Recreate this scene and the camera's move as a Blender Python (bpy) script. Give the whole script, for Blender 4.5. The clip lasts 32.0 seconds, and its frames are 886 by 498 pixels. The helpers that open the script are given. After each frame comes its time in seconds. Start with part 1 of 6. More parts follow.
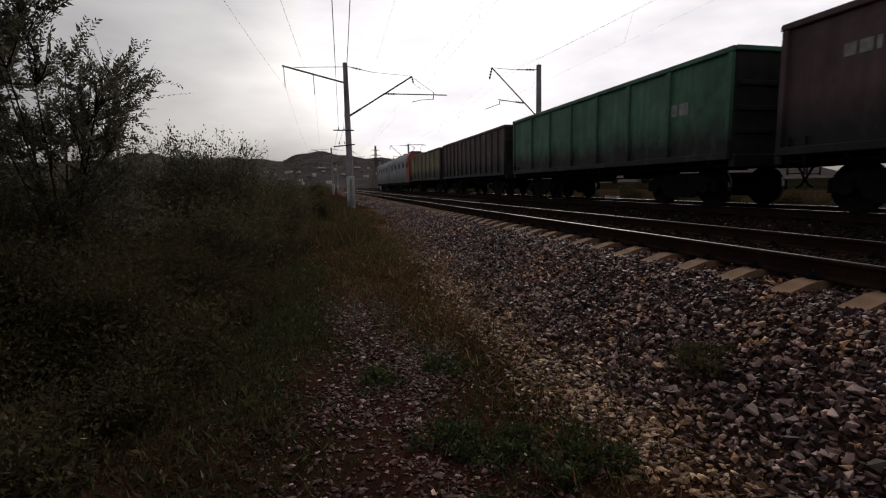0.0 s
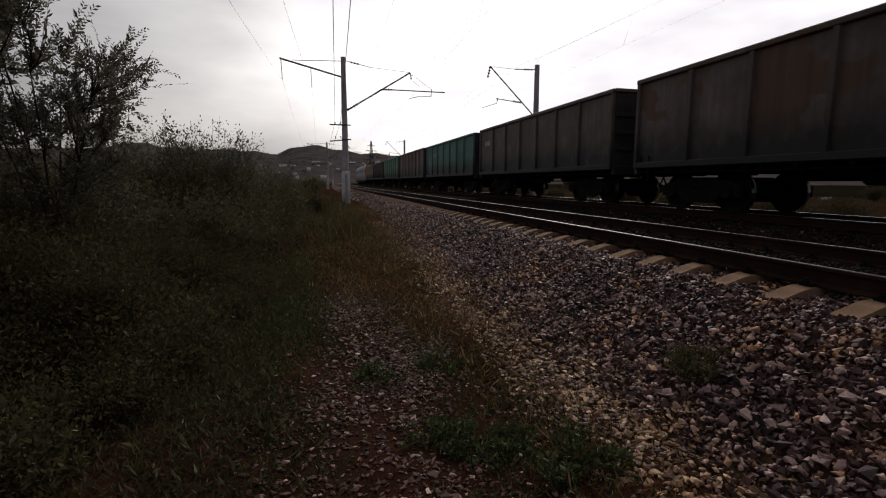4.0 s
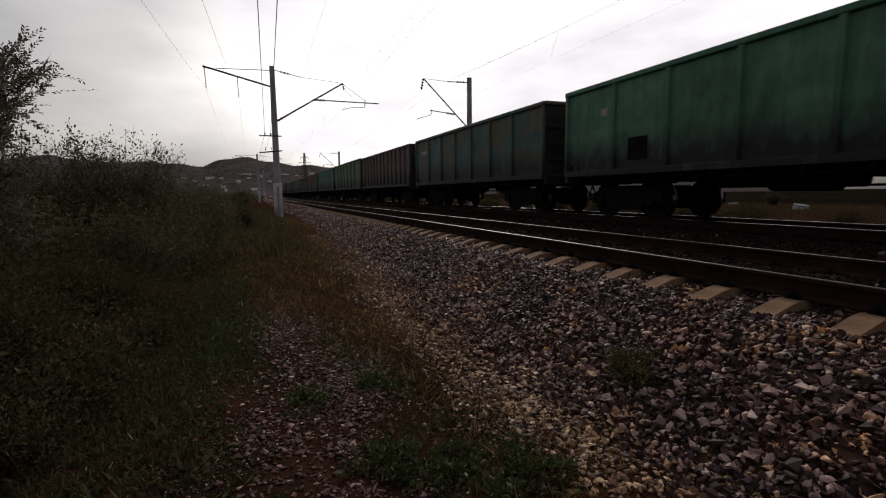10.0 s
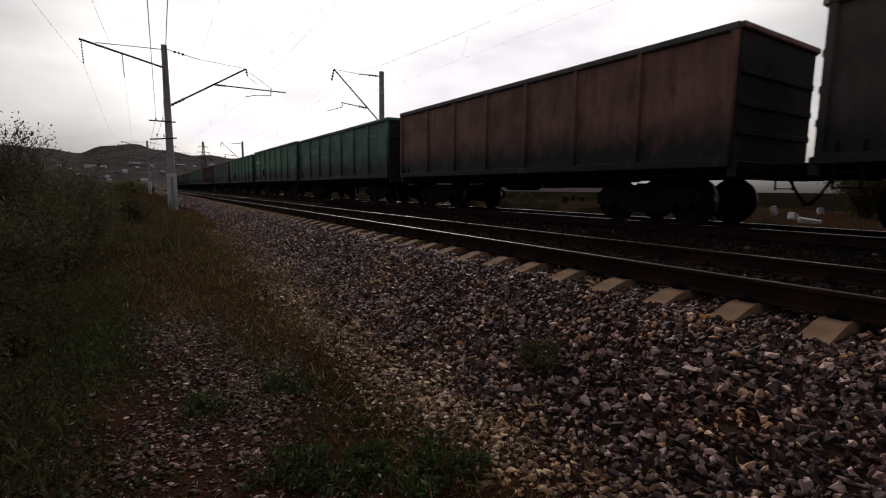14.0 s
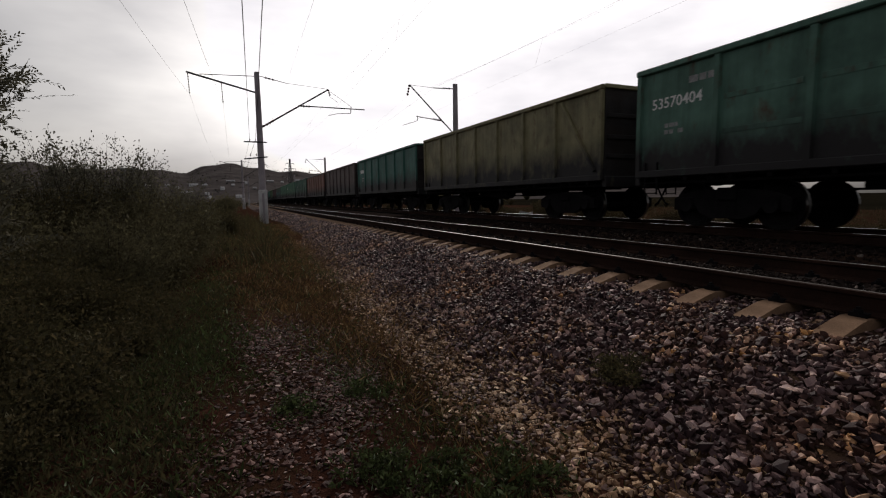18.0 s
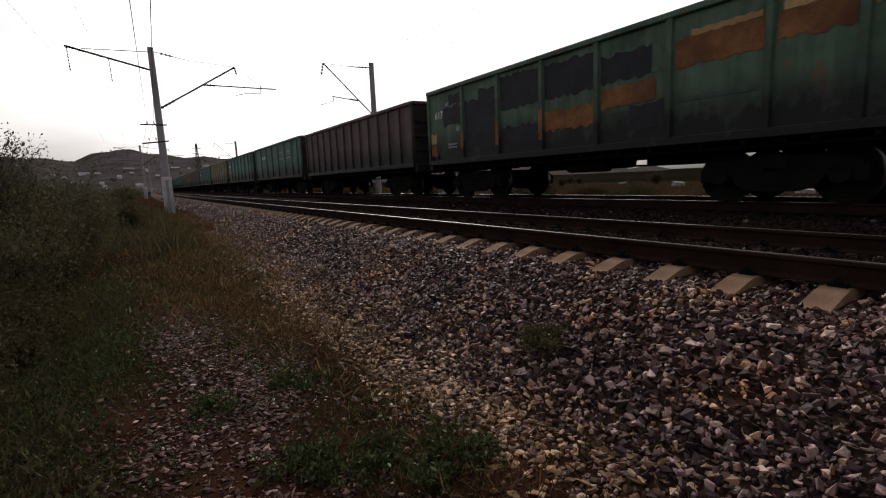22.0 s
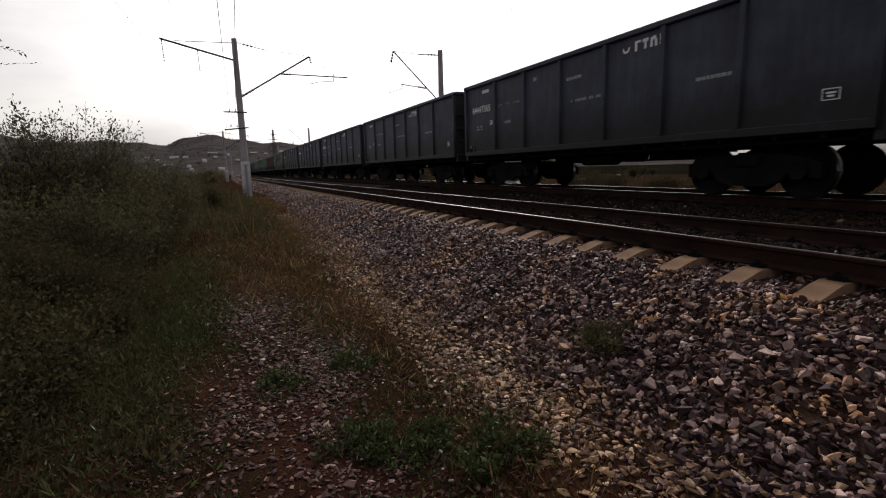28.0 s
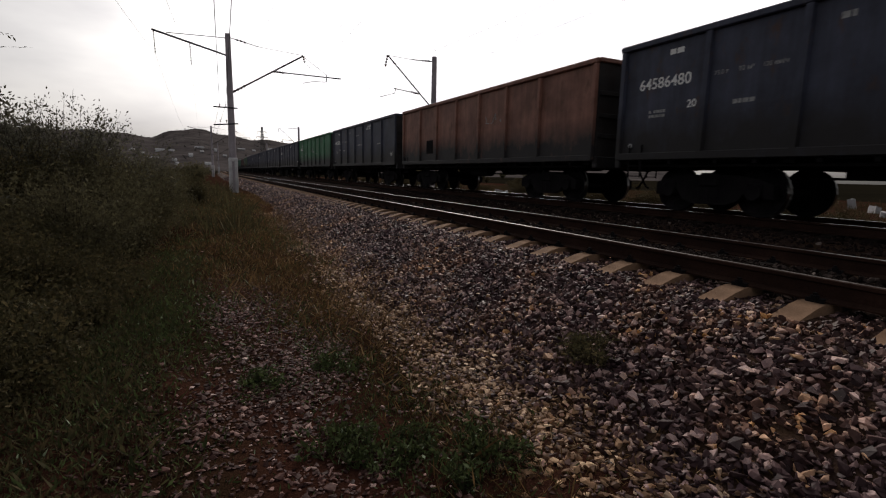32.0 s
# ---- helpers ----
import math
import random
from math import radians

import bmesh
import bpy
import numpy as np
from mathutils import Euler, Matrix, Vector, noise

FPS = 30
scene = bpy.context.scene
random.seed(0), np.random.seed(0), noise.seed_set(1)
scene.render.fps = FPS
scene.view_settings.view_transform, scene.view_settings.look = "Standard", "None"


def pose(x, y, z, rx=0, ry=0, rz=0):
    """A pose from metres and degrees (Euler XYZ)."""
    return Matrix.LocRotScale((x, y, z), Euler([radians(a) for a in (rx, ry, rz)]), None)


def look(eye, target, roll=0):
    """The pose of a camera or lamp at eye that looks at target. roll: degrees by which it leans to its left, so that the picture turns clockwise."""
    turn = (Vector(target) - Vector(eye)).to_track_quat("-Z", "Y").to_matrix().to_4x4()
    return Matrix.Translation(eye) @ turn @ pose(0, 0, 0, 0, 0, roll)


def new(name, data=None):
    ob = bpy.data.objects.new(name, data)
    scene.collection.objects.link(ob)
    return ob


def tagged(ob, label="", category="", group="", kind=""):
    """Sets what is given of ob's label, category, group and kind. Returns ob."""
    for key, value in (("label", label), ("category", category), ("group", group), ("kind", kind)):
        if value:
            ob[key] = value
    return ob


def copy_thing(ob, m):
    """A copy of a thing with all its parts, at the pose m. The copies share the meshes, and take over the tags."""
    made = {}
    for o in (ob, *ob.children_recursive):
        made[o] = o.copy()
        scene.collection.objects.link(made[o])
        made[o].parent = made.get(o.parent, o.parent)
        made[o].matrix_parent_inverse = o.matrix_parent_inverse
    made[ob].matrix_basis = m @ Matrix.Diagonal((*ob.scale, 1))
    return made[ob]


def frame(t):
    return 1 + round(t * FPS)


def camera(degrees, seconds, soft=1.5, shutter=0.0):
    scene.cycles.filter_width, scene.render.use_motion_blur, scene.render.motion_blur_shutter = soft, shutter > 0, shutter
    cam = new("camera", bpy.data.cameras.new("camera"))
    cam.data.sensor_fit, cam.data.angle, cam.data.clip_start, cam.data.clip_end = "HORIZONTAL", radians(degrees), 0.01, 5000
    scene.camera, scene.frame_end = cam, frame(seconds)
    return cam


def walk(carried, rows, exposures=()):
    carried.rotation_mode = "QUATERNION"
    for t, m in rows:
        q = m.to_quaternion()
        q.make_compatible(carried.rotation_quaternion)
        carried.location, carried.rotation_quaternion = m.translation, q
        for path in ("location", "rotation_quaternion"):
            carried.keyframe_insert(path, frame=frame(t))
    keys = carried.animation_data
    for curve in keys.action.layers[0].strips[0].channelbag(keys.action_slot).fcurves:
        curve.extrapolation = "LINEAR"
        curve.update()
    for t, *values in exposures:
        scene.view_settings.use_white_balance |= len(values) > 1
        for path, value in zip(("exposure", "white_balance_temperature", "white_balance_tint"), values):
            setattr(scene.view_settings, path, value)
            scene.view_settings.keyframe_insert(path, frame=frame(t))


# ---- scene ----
# ---------------------------------------------------------------- camera and its path
cam = camera(85.36, 32.0, soft=1.15, shutter=0.1)
EXPO, SKY = 0.08, 0.088
EXPOSURES = [(0, 0.08), (2, 0.02), (5, 0.2), (6, 0.04), (8, 0.1), (14, 0.1), (15, 0.2), (18, 0.1), (19, 0.12), (21, 0.6), (23, 0.52), (25, 0.47), (28, 0.68), (29, 0.78), (30, 0.15), (31, 0.1), (32, 0.4)]
ROWS = [
    (0, -0.001, -0.093, 0.727, -13.75, -7.61, -1.31), (0.5, -0.026, -0.096, 0.718, -14.42, -7.02, -0.00), (1, -0.032, -0.098, 0.717, -14.31, -7.59, 0.73),
    (1.5, -0.028, -0.095, 0.718, -14.52, -7.41, 1.61), (2, -0.028, -0.103, 0.718, -14.17, -7.53, 1.48), (2.5, -0.043, -0.098, 0.722, -14.09, -7.90, 1.17),
    (4.5, -0.035, -0.067, 0.733, -14.88, -7.87, -0.16), (5, -0.040, -0.059, 0.733, -15.34, -7.77, -0.53), (5.5, -0.028, -0.050, 0.730, -16.83, -7.42, -0.89),
    (6, 0.001, -0.001, 0.704, -23.94, -6.71, 0.84), (6.5, 0.014, 0.023, 0.698, -27.66, -7.31, 0.85), (7, 0.019, 0.023, 0.691, -27.40, -8.20, 0.10),
    (7.5, 0.029, 0.036, 0.697, -27.06, -8.07, -0.31), (8, 0.032, 0.040, 0.705, -25.52, -8.16, -0.49), (8.5, 0.031, 0.034, 0.723, -22.77, -7.37, -2.52),
    (9, 0.021, 0.028, 0.730, -22.21, -6.41, -1.53), (9.5, 0.017, 0.028, 0.731, -22.16, -6.73, -1.23), (10, 0.007, 0.027, 0.731, -21.91, -6.65, -0.58),
    (10.5, -0.009, 0.019, 0.735, -20.59, -7.14, -0.35), (11, -0.003, 0.030, 0.729, -21.27, -7.32, -0.15), (11.5, -0.001, 0.044, 0.731, -22.45, -7.77, 0.38),
    (12, 0.018, 0.064, 0.716, -26.39, -7.09, 0.91), (12.5, 0.025, 0.084, 0.710, -31.36, -7.17, 1.24), (13, 0.019, 0.088, 0.705, -32.86, -7.26, 2.49),
    (13.5, 0.026, 0.090, 0.704, -33.21, -6.98, 0.85), (14, 0.034, 0.093, 0.709, -32.38, -7.11, 0.60), (14.5, 0.029, 0.086, 0.714, -30.82, -6.71, -0.59),
    (15, 0.035, 0.083, 0.713, -29.56, -6.58, -0.75), (15.5, 0.025, 0.080, 0.717, -28.14, -6.75, -1.29), (17.5, 0.010, 0.047, 0.734, -24.16, -5.95, -1.59),
    (18, 0.001, 0.041, 0.732, -23.49, -5.99, -0.80), (18.5, 0.004, 0.049, 0.728, -24.17, -6.24, -0.13), (19, 0.026, 0.075, 0.710, -28.73, -6.81, 0.55),
    (19.5, 0.038, 0.092, 0.697, -34.25, -7.71, 1.03), (20, 0.046, 0.094, 0.699, -35.60, -8.38, 1.25), (20.5, 0.041, 0.093, 0.700, -35.99, -8.19, 0.31),
    (21, 0.052, 0.095, 0.701, -35.72, -8.08, -0.38), (21.5, 0.055, 0.095, 0.703, -34.21, -8.21, -1.54), (22, 0.043, 0.088, 0.703, -32.39, -8.37, -2.40),
    (22.5, 0.035, 0.075, 0.709, -29.48, -8.19, -1.94), (23, 0.033, 0.073, 0.707, -29.08, -8.15, -1.54), (23.5, 0.043, 0.079, 0.703, -29.91, -8.45, -1.90),
    (24, 0.043, 0.085, 0.708, -30.16, -8.49, -2.02), (24.5, 0.042, 0.086, 0.704, -29.92, -8.63, -1.41), (25, 0.034, 0.085, 0.705, -30.57, -8.82, -1.13),
    (25.5, 0.040, 0.087, 0.699, -31.69, -9.85, -0.80), (27.5, 0.057, 0.067, 0.718, -28.05, -9.58, -1.65), (28, 0.056, 0.071, 0.724, -24.86, -9.52, -1.45),
    (28.5, 0.055, 0.073, 0.724, -25.48, -9.50, -1.44), (29, 0.037, 0.069, 0.728, -26.14, -9.09, -0.68), (29.5, 0.019, 0.052, 0.731, -25.84, -7.80, -0.15),
    (30, 0.018, 0.055, 0.731, -25.94, -7.31, 0.38), (30.5, 0.029, 0.087, 0.713, -26.23, -7.62, 0.66), (31, 0.024, 0.073, 0.727, -25.48, -8.51, 1.02),
    (31.5, 0.017, 0.072, 0.730, -25.78, -8.42, 1.29), (32, 0.020, 0.075, 0.726, -26.62, -8.82, 1.32),
]


def eye_pose(x, y, z, yaw, pitch, roll):
    return pose(x, y, z, 90 + pitch, 0, yaw) @ pose(0, 0, 0, 0, 0, roll)


walk(cam, [(r[0], eye_pose(*r[1:])) for r in ROWS], exposures=[(t, EXPO + e, 6700, 13) for t, e in EXPOSURES])

# ---------------------------------------------------------------- world and sun
SUN_AZ, SUN_EL = 29.0, 30.0      # degrees right of the line, above the horizon
world = bpy.data.worlds.new("overcast_sky")
scene.world = world
world.use_nodes = True
wn, wl = world.node_tree.nodes, world.node_tree.links
wn.clear()
sky = wn.new("ShaderNodeTexSky")
sky.sky_type, sky.sun_disc = 'NISHITA', False
sky.sun_elevation, sky.sun_rotation = radians(SUN_EL), radians(SUN_AZ)
sky.air_density, sky.dust_density, sky.ozone_density, sky.altitude = 1.0, 6.0, 1.0, 100
grey = wn.new("ShaderNodeHueSaturation")
grey.inputs["Saturation"].default_value = 0.16
tc = wn.new("ShaderNodeTexCoord")
mp = wn.new("ShaderNodeMapping")
mp.inputs["Scale"].default_value = (1.2, 1.2, 3.6)
cl = wn.new("ShaderNodeTexNoise")
cl.inputs["Scale"].default_value, cl.inputs["Detail"].default_value, cl.inputs["Roughness"].default_value = 2.2, 5, 0.5
cr = wn.new("ShaderNodeValToRGB")
cr.color_ramp.elements[0].position, cr.color_ramp.elements[0].color = 0.32, (0.72, 0.73, 0.755, 1)
cr.color_ramp.elements[1].position, cr.color_ramp.elements[1].color = 0.66, (1.11, 1.115, 1.11, 1)
mul = wn.new("ShaderNodeMix")
mul.data_type, mul.blend_type = 'RGBA', 'MULTIPLY'
mul.inputs["Factor"].default_value = 1.0
bg = wn.new("ShaderNodeBackground")
bg.inputs["Strength"].default_value = SKY
wo = wn.new("ShaderNodeOutputWorld")
wl.new(sky.outputs[0], grey.inputs["Color"])
wl.new(tc.outputs["Generated"], mp.inputs["Vector"])
wl.new(mp.outputs[0], cl.inputs["Vector"])
wl.new(cl.outputs["Fac"], cr.inputs[0])
lim = wn.new("ShaderNodeMix")          # the cloud sheet never gets brighter than this
lim.data_type, lim.blend_type = 'RGBA', 'DARKEN'
lim.inputs["Factor"].default_value = 1.0
lim.inputs[7].default_value = (11.6, 11.5, 11.8, 1)
wl.new(grey.outputs[0], lim.inputs[6])
wl.new(lim.outputs[2], mul.inputs[6])
wl.new(cr.outputs[0], mul.inputs[7])
wl.new(mul.outputs[2], bg.inputs["Color"])
wl.new(bg.outputs[0], wo.inputs["Surface"])

sun = new("sun", bpy.data.lights.new("sun", 'SUN'))
sun.data.energy, sun.data.angle, sun.data.color = 1.4, radians(12), (1.0, 0.93, 0.84)
sa, se = radians(SUN_AZ), radians(SUN_EL)
sun.matrix_basis = look((0, 0, 60), (-math.sin(sa) * math.cos(se) * 50, -math.cos(sa) * math.cos(se) * 50, 60 - math.sin(se) * 50))


# ---------------------------------------------------------------- materials
def material(name, rough=0.8, metal=0.0):
    m = bpy.data.materials.new(name)
    m.use_nodes = True
    n = m.node_tree.nodes
    b = n["Principled BSDF"]
    b.inputs["Roughness"].default_value, b.inputs["Metallic"].default_value = rough, metal
    b.inputs["Specular IOR Level"].default_value = 0.3
    return m, n, m.node_tree.links, b


def noise_tex(n, l, scale, detail=4, rough=0.6, coord="Object", stretch=None):
    t = n.new("ShaderNodeTexCoord")
    x = n.new("ShaderNodeTexNoise")
    x.inputs["Scale"].default_value, x.inputs["Detail"].default_value, x.inputs["Roughness"].default_value = scale, detail, rough
    if stretch:
        p = n.new("ShaderNodeMapping")
        p.inputs["Scale"].default_value = stretch
        l.new(t.outputs[coord], p.inputs["Vector"])
        l.new(p.outputs[0], x.inputs["Vector"])
    else:
        l.new(t.outputs[coord], x.inputs["Vector"])
    return x.outputs["Fac"]


def ramp(n, l, fac, stops):
    r = n.new("ShaderNodeValToRGB")
    e = r.color_ramp.elements
    while len(e) < len(stops):
        e.new(0.5)
    for k, (p, c) in enumerate(stops):
        e[k].position, e[k].color = p, (*c, 1)
    l.new(fac, r.inputs[0])
    return r.outputs[0]


def blend(n, l, a, b, fac, mode='MIX'):
    x = n.new("ShaderNodeMix")
    x.data_type, x.blend_type = 'RGBA', mode
    for sock, v in ((x.inputs[6], a), (x.inputs[7], b), (x.inputs["Factor"], fac)):
        if isinstance(v, (int, float)):
            sock.default_value = v
        elif isinstance(v, tuple):
            sock.default_value = (*v, 1)
        else:
            l.new(v, sock)
    return x.outputs[2]


def bump(n, l, b, fac, strength, dist=0.02):
    x = n.new("ShaderNodeBump")
    x.inputs["Strength"].default_value, x.inputs["Distance"].default_value = strength, dist
    l.new(fac, x.inputs["Height"])
    l.new(x.outputs[0], b.inputs["Normal"])


def rough_surface(name, dark, light, scale, rough=0.85, metal=0.0, relief=0.4, fine=None, stain=None, coord="Object"):
    """A surface of two tones at one scale, finer grain over it, and stains at a larger scale."""
    m, n, l, b = material(name, rough, metal)
    big = noise_tex(n, l, scale, 5, 0.6, coord)
    small = noise_tex(n, l, fine or scale * 9, 4, 0.7, coord)
    col = ramp(n, l, big, [(0.3, dark), (0.7, light)])
    col = blend(n, l, col, ramp(n, l, small, [(0.25, (0.55, 0.55, 0.55)), (0.75, (1.2, 1.2, 1.2))]), 0.7, 'MULTIPLY')
    if stain:
        s = noise_tex(n, l, scale * 0.35, 3, 0.5, coord)
        sf = ramp(n, l, s, [(0.45, (0, 0, 0)), (0.65, (0.8, 0.8, 0.8))])
        col = blend(n, l, col, stain, sf)
    l.new(col, b.inputs["Base Color"])
    b.inputs["Specular IOR Level"].default_value = 0.05 if rough > 0.92 else 0.3
    bump(n, l, b, small, relief)
    return m


def piece_surface(name, stops, rough=0.85, per_island=True, patchy=0.0, scale=40):
    """Many small pieces, each with its own tone; ochre and dark purple patches at a larger scale."""
    m, n, l, b = material(name, rough)
    if per_island:
        g = n.new("ShaderNodeNewGeometry")
        rnd = g.outputs["Random Per Island"]
    else:
        g = n.new("ShaderNodeObjectInfo")
        rnd = g.outputs["Random"]
    col = ramp(n, l, rnd, stops)
    nz = noise_tex(n, l, scale, 3)
    col = blend(n, l, col, ramp(n, l, nz, [(0.3, (0.6, 0.6, 0.6)), (0.7, (1.25, 1.25, 1.25))]), 0.8, 'MULTIPLY')
    if patchy:
        big = noise_tex(n, l, 1.3, 3, 0.55)
        col = blend(n, l, col, ramp(n, l, big, [(0.34, (0.50, 0.44, 0.50)), (0.5, (1.0, 0.96, 0.92)), (0.66, (1.32, 1.08, 0.72))]), patchy, 'MULTIPLY')
    l.new(col, b.inputs["Base Color"])
    b.inputs["Specular IOR Level"].default_value = 0.1
    bump(n, l, b, nz, 0.3, 0.01)
    return m


def paint(name, rgb, worn=0.3, rust=(0.10, 0.045, 0.02), dust=0.8, patch=None, seed=0.0):
    """Old wagon paint: faded blotches, vertical streaks, rust specks and coal dust along the foot of the walls."""
    m, n, l, b = material(name, 0.6)
    t = n.new("ShaderNodeTexCoord")
    off = n.new("ShaderNodeMapping")
    off.inputs["Location"].default_value = (seed, seed * 1.7, 0)
    l.new(t.outputs["Object"], off.inputs["Vector"])

    def nz(scale, detail, stretch):
        p = n.new("ShaderNodeMapping")
        p.inputs["Scale"].default_value = stretch
        l.new(off.outputs[0], p.inputs["Vector"])
        x = n.new("ShaderNodeTexNoise")
        x.inputs["Scale"].default_value, x.inputs["Detail"].default_value, x.inputs["Roughness"].default_value = scale, detail, 0.65
        l.new(p.outputs[0], x.inputs["Vector"])
        return x.outputs["Fac"]
    dark = tuple(c * 0.62 for c in rgb)
    light = tuple(min(1, c * 1.35 + 0.012) for c in rgb)
    col = ramp(n, l, nz(0.9, 4, (1, 1, 1)), [(0.3, dark), (0.7, light)])
    if patch:
        col = blend(n, l, col, patch, ramp(n, l, nz(0.55, 2, (1, 1, 1.6)), [(0.5, (0, 0, 0)), (0.54, (1, 1, 1))]))
    col = blend(n, l, col, ramp(n, l, nz(5.0, 3, (1, 1, 0.08)), [(0.35, (0.6, 0.58, 0.56)), (0.65, (1.15, 1.15, 1.15))]), 0.55, 'MULTIPLY')
    col = blend(n, l, col, rust, ramp(n, l, nz(3.2, 6, (1, 1, 0.5)), [(0.62 - 0.16 * worn, (0, 0, 0)), (0.76 - 0.1 * worn, (0.85, 0.85, 0.85))]))
    sep = n.new("ShaderNodeSeparateXYZ")
    l.new(t.outputs["Object"], sep.inputs[0])
    mr = n.new("ShaderNodeMapRange")
    mr.inputs["From Min"].default_value, mr.inputs["From Max"].default_value = 2.25, 1.42
    mr.inputs["To Min"].default_value, mr.inputs["To Max"].default_value = 0.0, 1.0
    l.new(sep.outputs[2], mr.inputs["Value"])
    mm = n.new("ShaderNodeMath")
    mm.operation = 'MULTIPLY'
    l.new(mr.outputs[0], mm.inputs[0])
    l.new(nz(2.5, 4, (1, 1, 0.6)), mm.inputs[1])
    m2 = n.new("ShaderNodeMath")
    m2.operation = 'MULTIPLY'
    m2.inputs[1].default_value = 2.9 * dust
    l.new(mm.outputs[0], m2.inputs[0])
    col = blend(n, l, col, (0.019, 0.017, 0.018), m2.outputs[0])
    l.new(col, b.inputs["Base Color"])
    bump(n, l, b, nz(7, 4, (1, 1, 1)), 0.25, 0.02)
    return m


M_GROUND = rough_surface("trodden_soil", (0.021, 0.009, 0.0065), (0.066, 0.029, 0.020), 2.2, 0.95, fine=75, stain=(0.022, 0.017, 0.009), relief=1.0)
M_FAR = rough_surface("far_scrub", (0.007, 0.0065, 0.0045), (0.018, 0.015, 0.010), 0.02, 0.95, fine=0.25)
M_BED = rough_surface("ballast_bed", (0.018, 0.010, 0.008), (0.055, 0.032, 0.025), 18, 0.95, fine=45, relief=1.0, stain=(0.055, 0.031, 0.018))
STONE_TONES = [(0, (0.0234, 0.01277, 0.01421)), (0.42, (0.0594, 0.03467, 0.03682)), (0.72, (0.1332, 0.08393, 0.0852)), (0.86, (0.36, 0.23906, 0.22513)), (0.96, (0.576, 0.42426, 0.38916)), (1, (0.468, 0.2657, 0.118))]
GRIT_TONES = [(0, (0.02184, 0.008008, 0.00644)), (0.6, (0.05772, 0.02475, 0.02013)), (0.88, (0.117, 0.05606, 0.04588)), (0.97, (0.3276, 0.1966, 0.169)), (1, (0.4992, 0.364, 0.322))]
M_STONE = piece_surface("crushed_stone", STONE_TONES, 0.55, patchy=0.85)
for m_ in (M_GROUND, M_FAR):
    m_.node_tree.nodes["Principled BSDF"].inputs["Specular IOR Level"].default_value = 0.0
M_STONE_ONE = piece_surface("crushed_stone_single", STONE_TONES, 0.55, False, 0.4)
# near-black stones for between the rails and round the far track
M_STONE_DARK = piece_surface("black_stone", [(0.0, (0.010, 0.007, 0.006)), (0.6, (0.024, 0.016, 0.014)), (0.985, (0.038, 0.027, 0.023)), (1.0, (0.20, 0.16, 0.14))], 0.85)
M_STAINED = piece_surface("rust_stained_stone", [(0.0, (0.066, 0.036, 0.022)), (0.45, (0.195, 0.113, 0.068)), (0.8, (0.37, 0.24, 0.152)), (1.0, (0.65, 0.48, 0.33))], 0.65, patchy=0.4)
M_GRIT = piece_surface("brown_grit", GRIT_TONES, 0.65)
M_GRIT_ONE = piece_surface("brown_grit_single", GRIT_TONES, 0.65, False)
M_STONE_DARK.node_tree.nodes["Principled BSDF"].inputs["Specular IOR Level"].default_value = 0.04


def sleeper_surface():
    """Beige concrete, turning near black between the rails."""
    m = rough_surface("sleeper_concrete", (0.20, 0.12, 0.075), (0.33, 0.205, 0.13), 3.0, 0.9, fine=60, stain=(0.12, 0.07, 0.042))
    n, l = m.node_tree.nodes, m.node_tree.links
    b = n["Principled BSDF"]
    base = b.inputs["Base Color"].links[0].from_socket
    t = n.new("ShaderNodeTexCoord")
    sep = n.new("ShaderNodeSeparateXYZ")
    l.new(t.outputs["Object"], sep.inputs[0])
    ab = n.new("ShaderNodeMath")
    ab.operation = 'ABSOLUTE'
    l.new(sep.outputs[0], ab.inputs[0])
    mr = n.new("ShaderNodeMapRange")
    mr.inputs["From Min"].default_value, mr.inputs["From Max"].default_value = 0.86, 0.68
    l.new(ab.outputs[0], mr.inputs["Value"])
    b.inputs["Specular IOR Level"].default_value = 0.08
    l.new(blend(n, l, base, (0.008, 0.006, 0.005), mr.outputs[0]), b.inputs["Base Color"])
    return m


M_RAIL = rough_surface("rusty_rail_web", (0.019, 0.010, 0.008), (0.042, 0.022, 0.016), 2.0, 0.95, 0.0, fine=40)
M_SLEEPER = sleeper_surface()
# near-black concrete for the far track's sleepers
M_DARK_CONCRETE = rough_surface("near_black_concrete", (0.010, 0.008, 0.007), (0.024, 0.018, 0.015), 3.0, 0.95, fine=40)
M_RAILTOP, n_, l_, b_ = material("worn_rail_head", 0.32, 1.0)
b_.inputs["Base Color"].default_value = (0.46, 0.44, 0.43, 1)
# the same worn head, with the dark train's reflection put into its colour
M_RAILREFL = rough_surface("rail_head_dark_reflection", (0.035, 0.024, 0.020), (0.15, 0.13, 0.12), 0.9, 0.5, 0.6, fine=14)
M_STEEL = rough_surface("grimy_running_gear", (0.008, 0.0075, 0.0085), (0.019, 0.017, 0.018), 2.0, 0.93, 0.0, fine=25)
# wagon ends: dust, and the shade of the coupling gap put into the colour
M_END = rough_surface("dusty_shaded_end", (0.016, 0.015, 0.016), (0.050, 0.045, 0.044), 1.6, 0.9, fine=20, stain=(0.030, 0.020, 0.016))
M_TREAD, n_, l_, b_ = material("worn_wheel_tread", 0.3, 1.0)
b_.inputs["Base Color"].default_value = (0.16, 0.155, 0.15, 1)
M_POLE = rough_surface("pole_concrete", (0.34, 0.30, 0.325), (0.50, 0.45, 0.48), 1.2, 0.9, fine=30, stain=(0.20, 0.18, 0.19))
M_FOOT = rough_surface("whitewashed_concrete", (0.55, 0.54, 0.55), (0.78, 0.77, 0.77), 2.0, 0.9, fine=30, stain=(0.25, 0.24, 0.23))
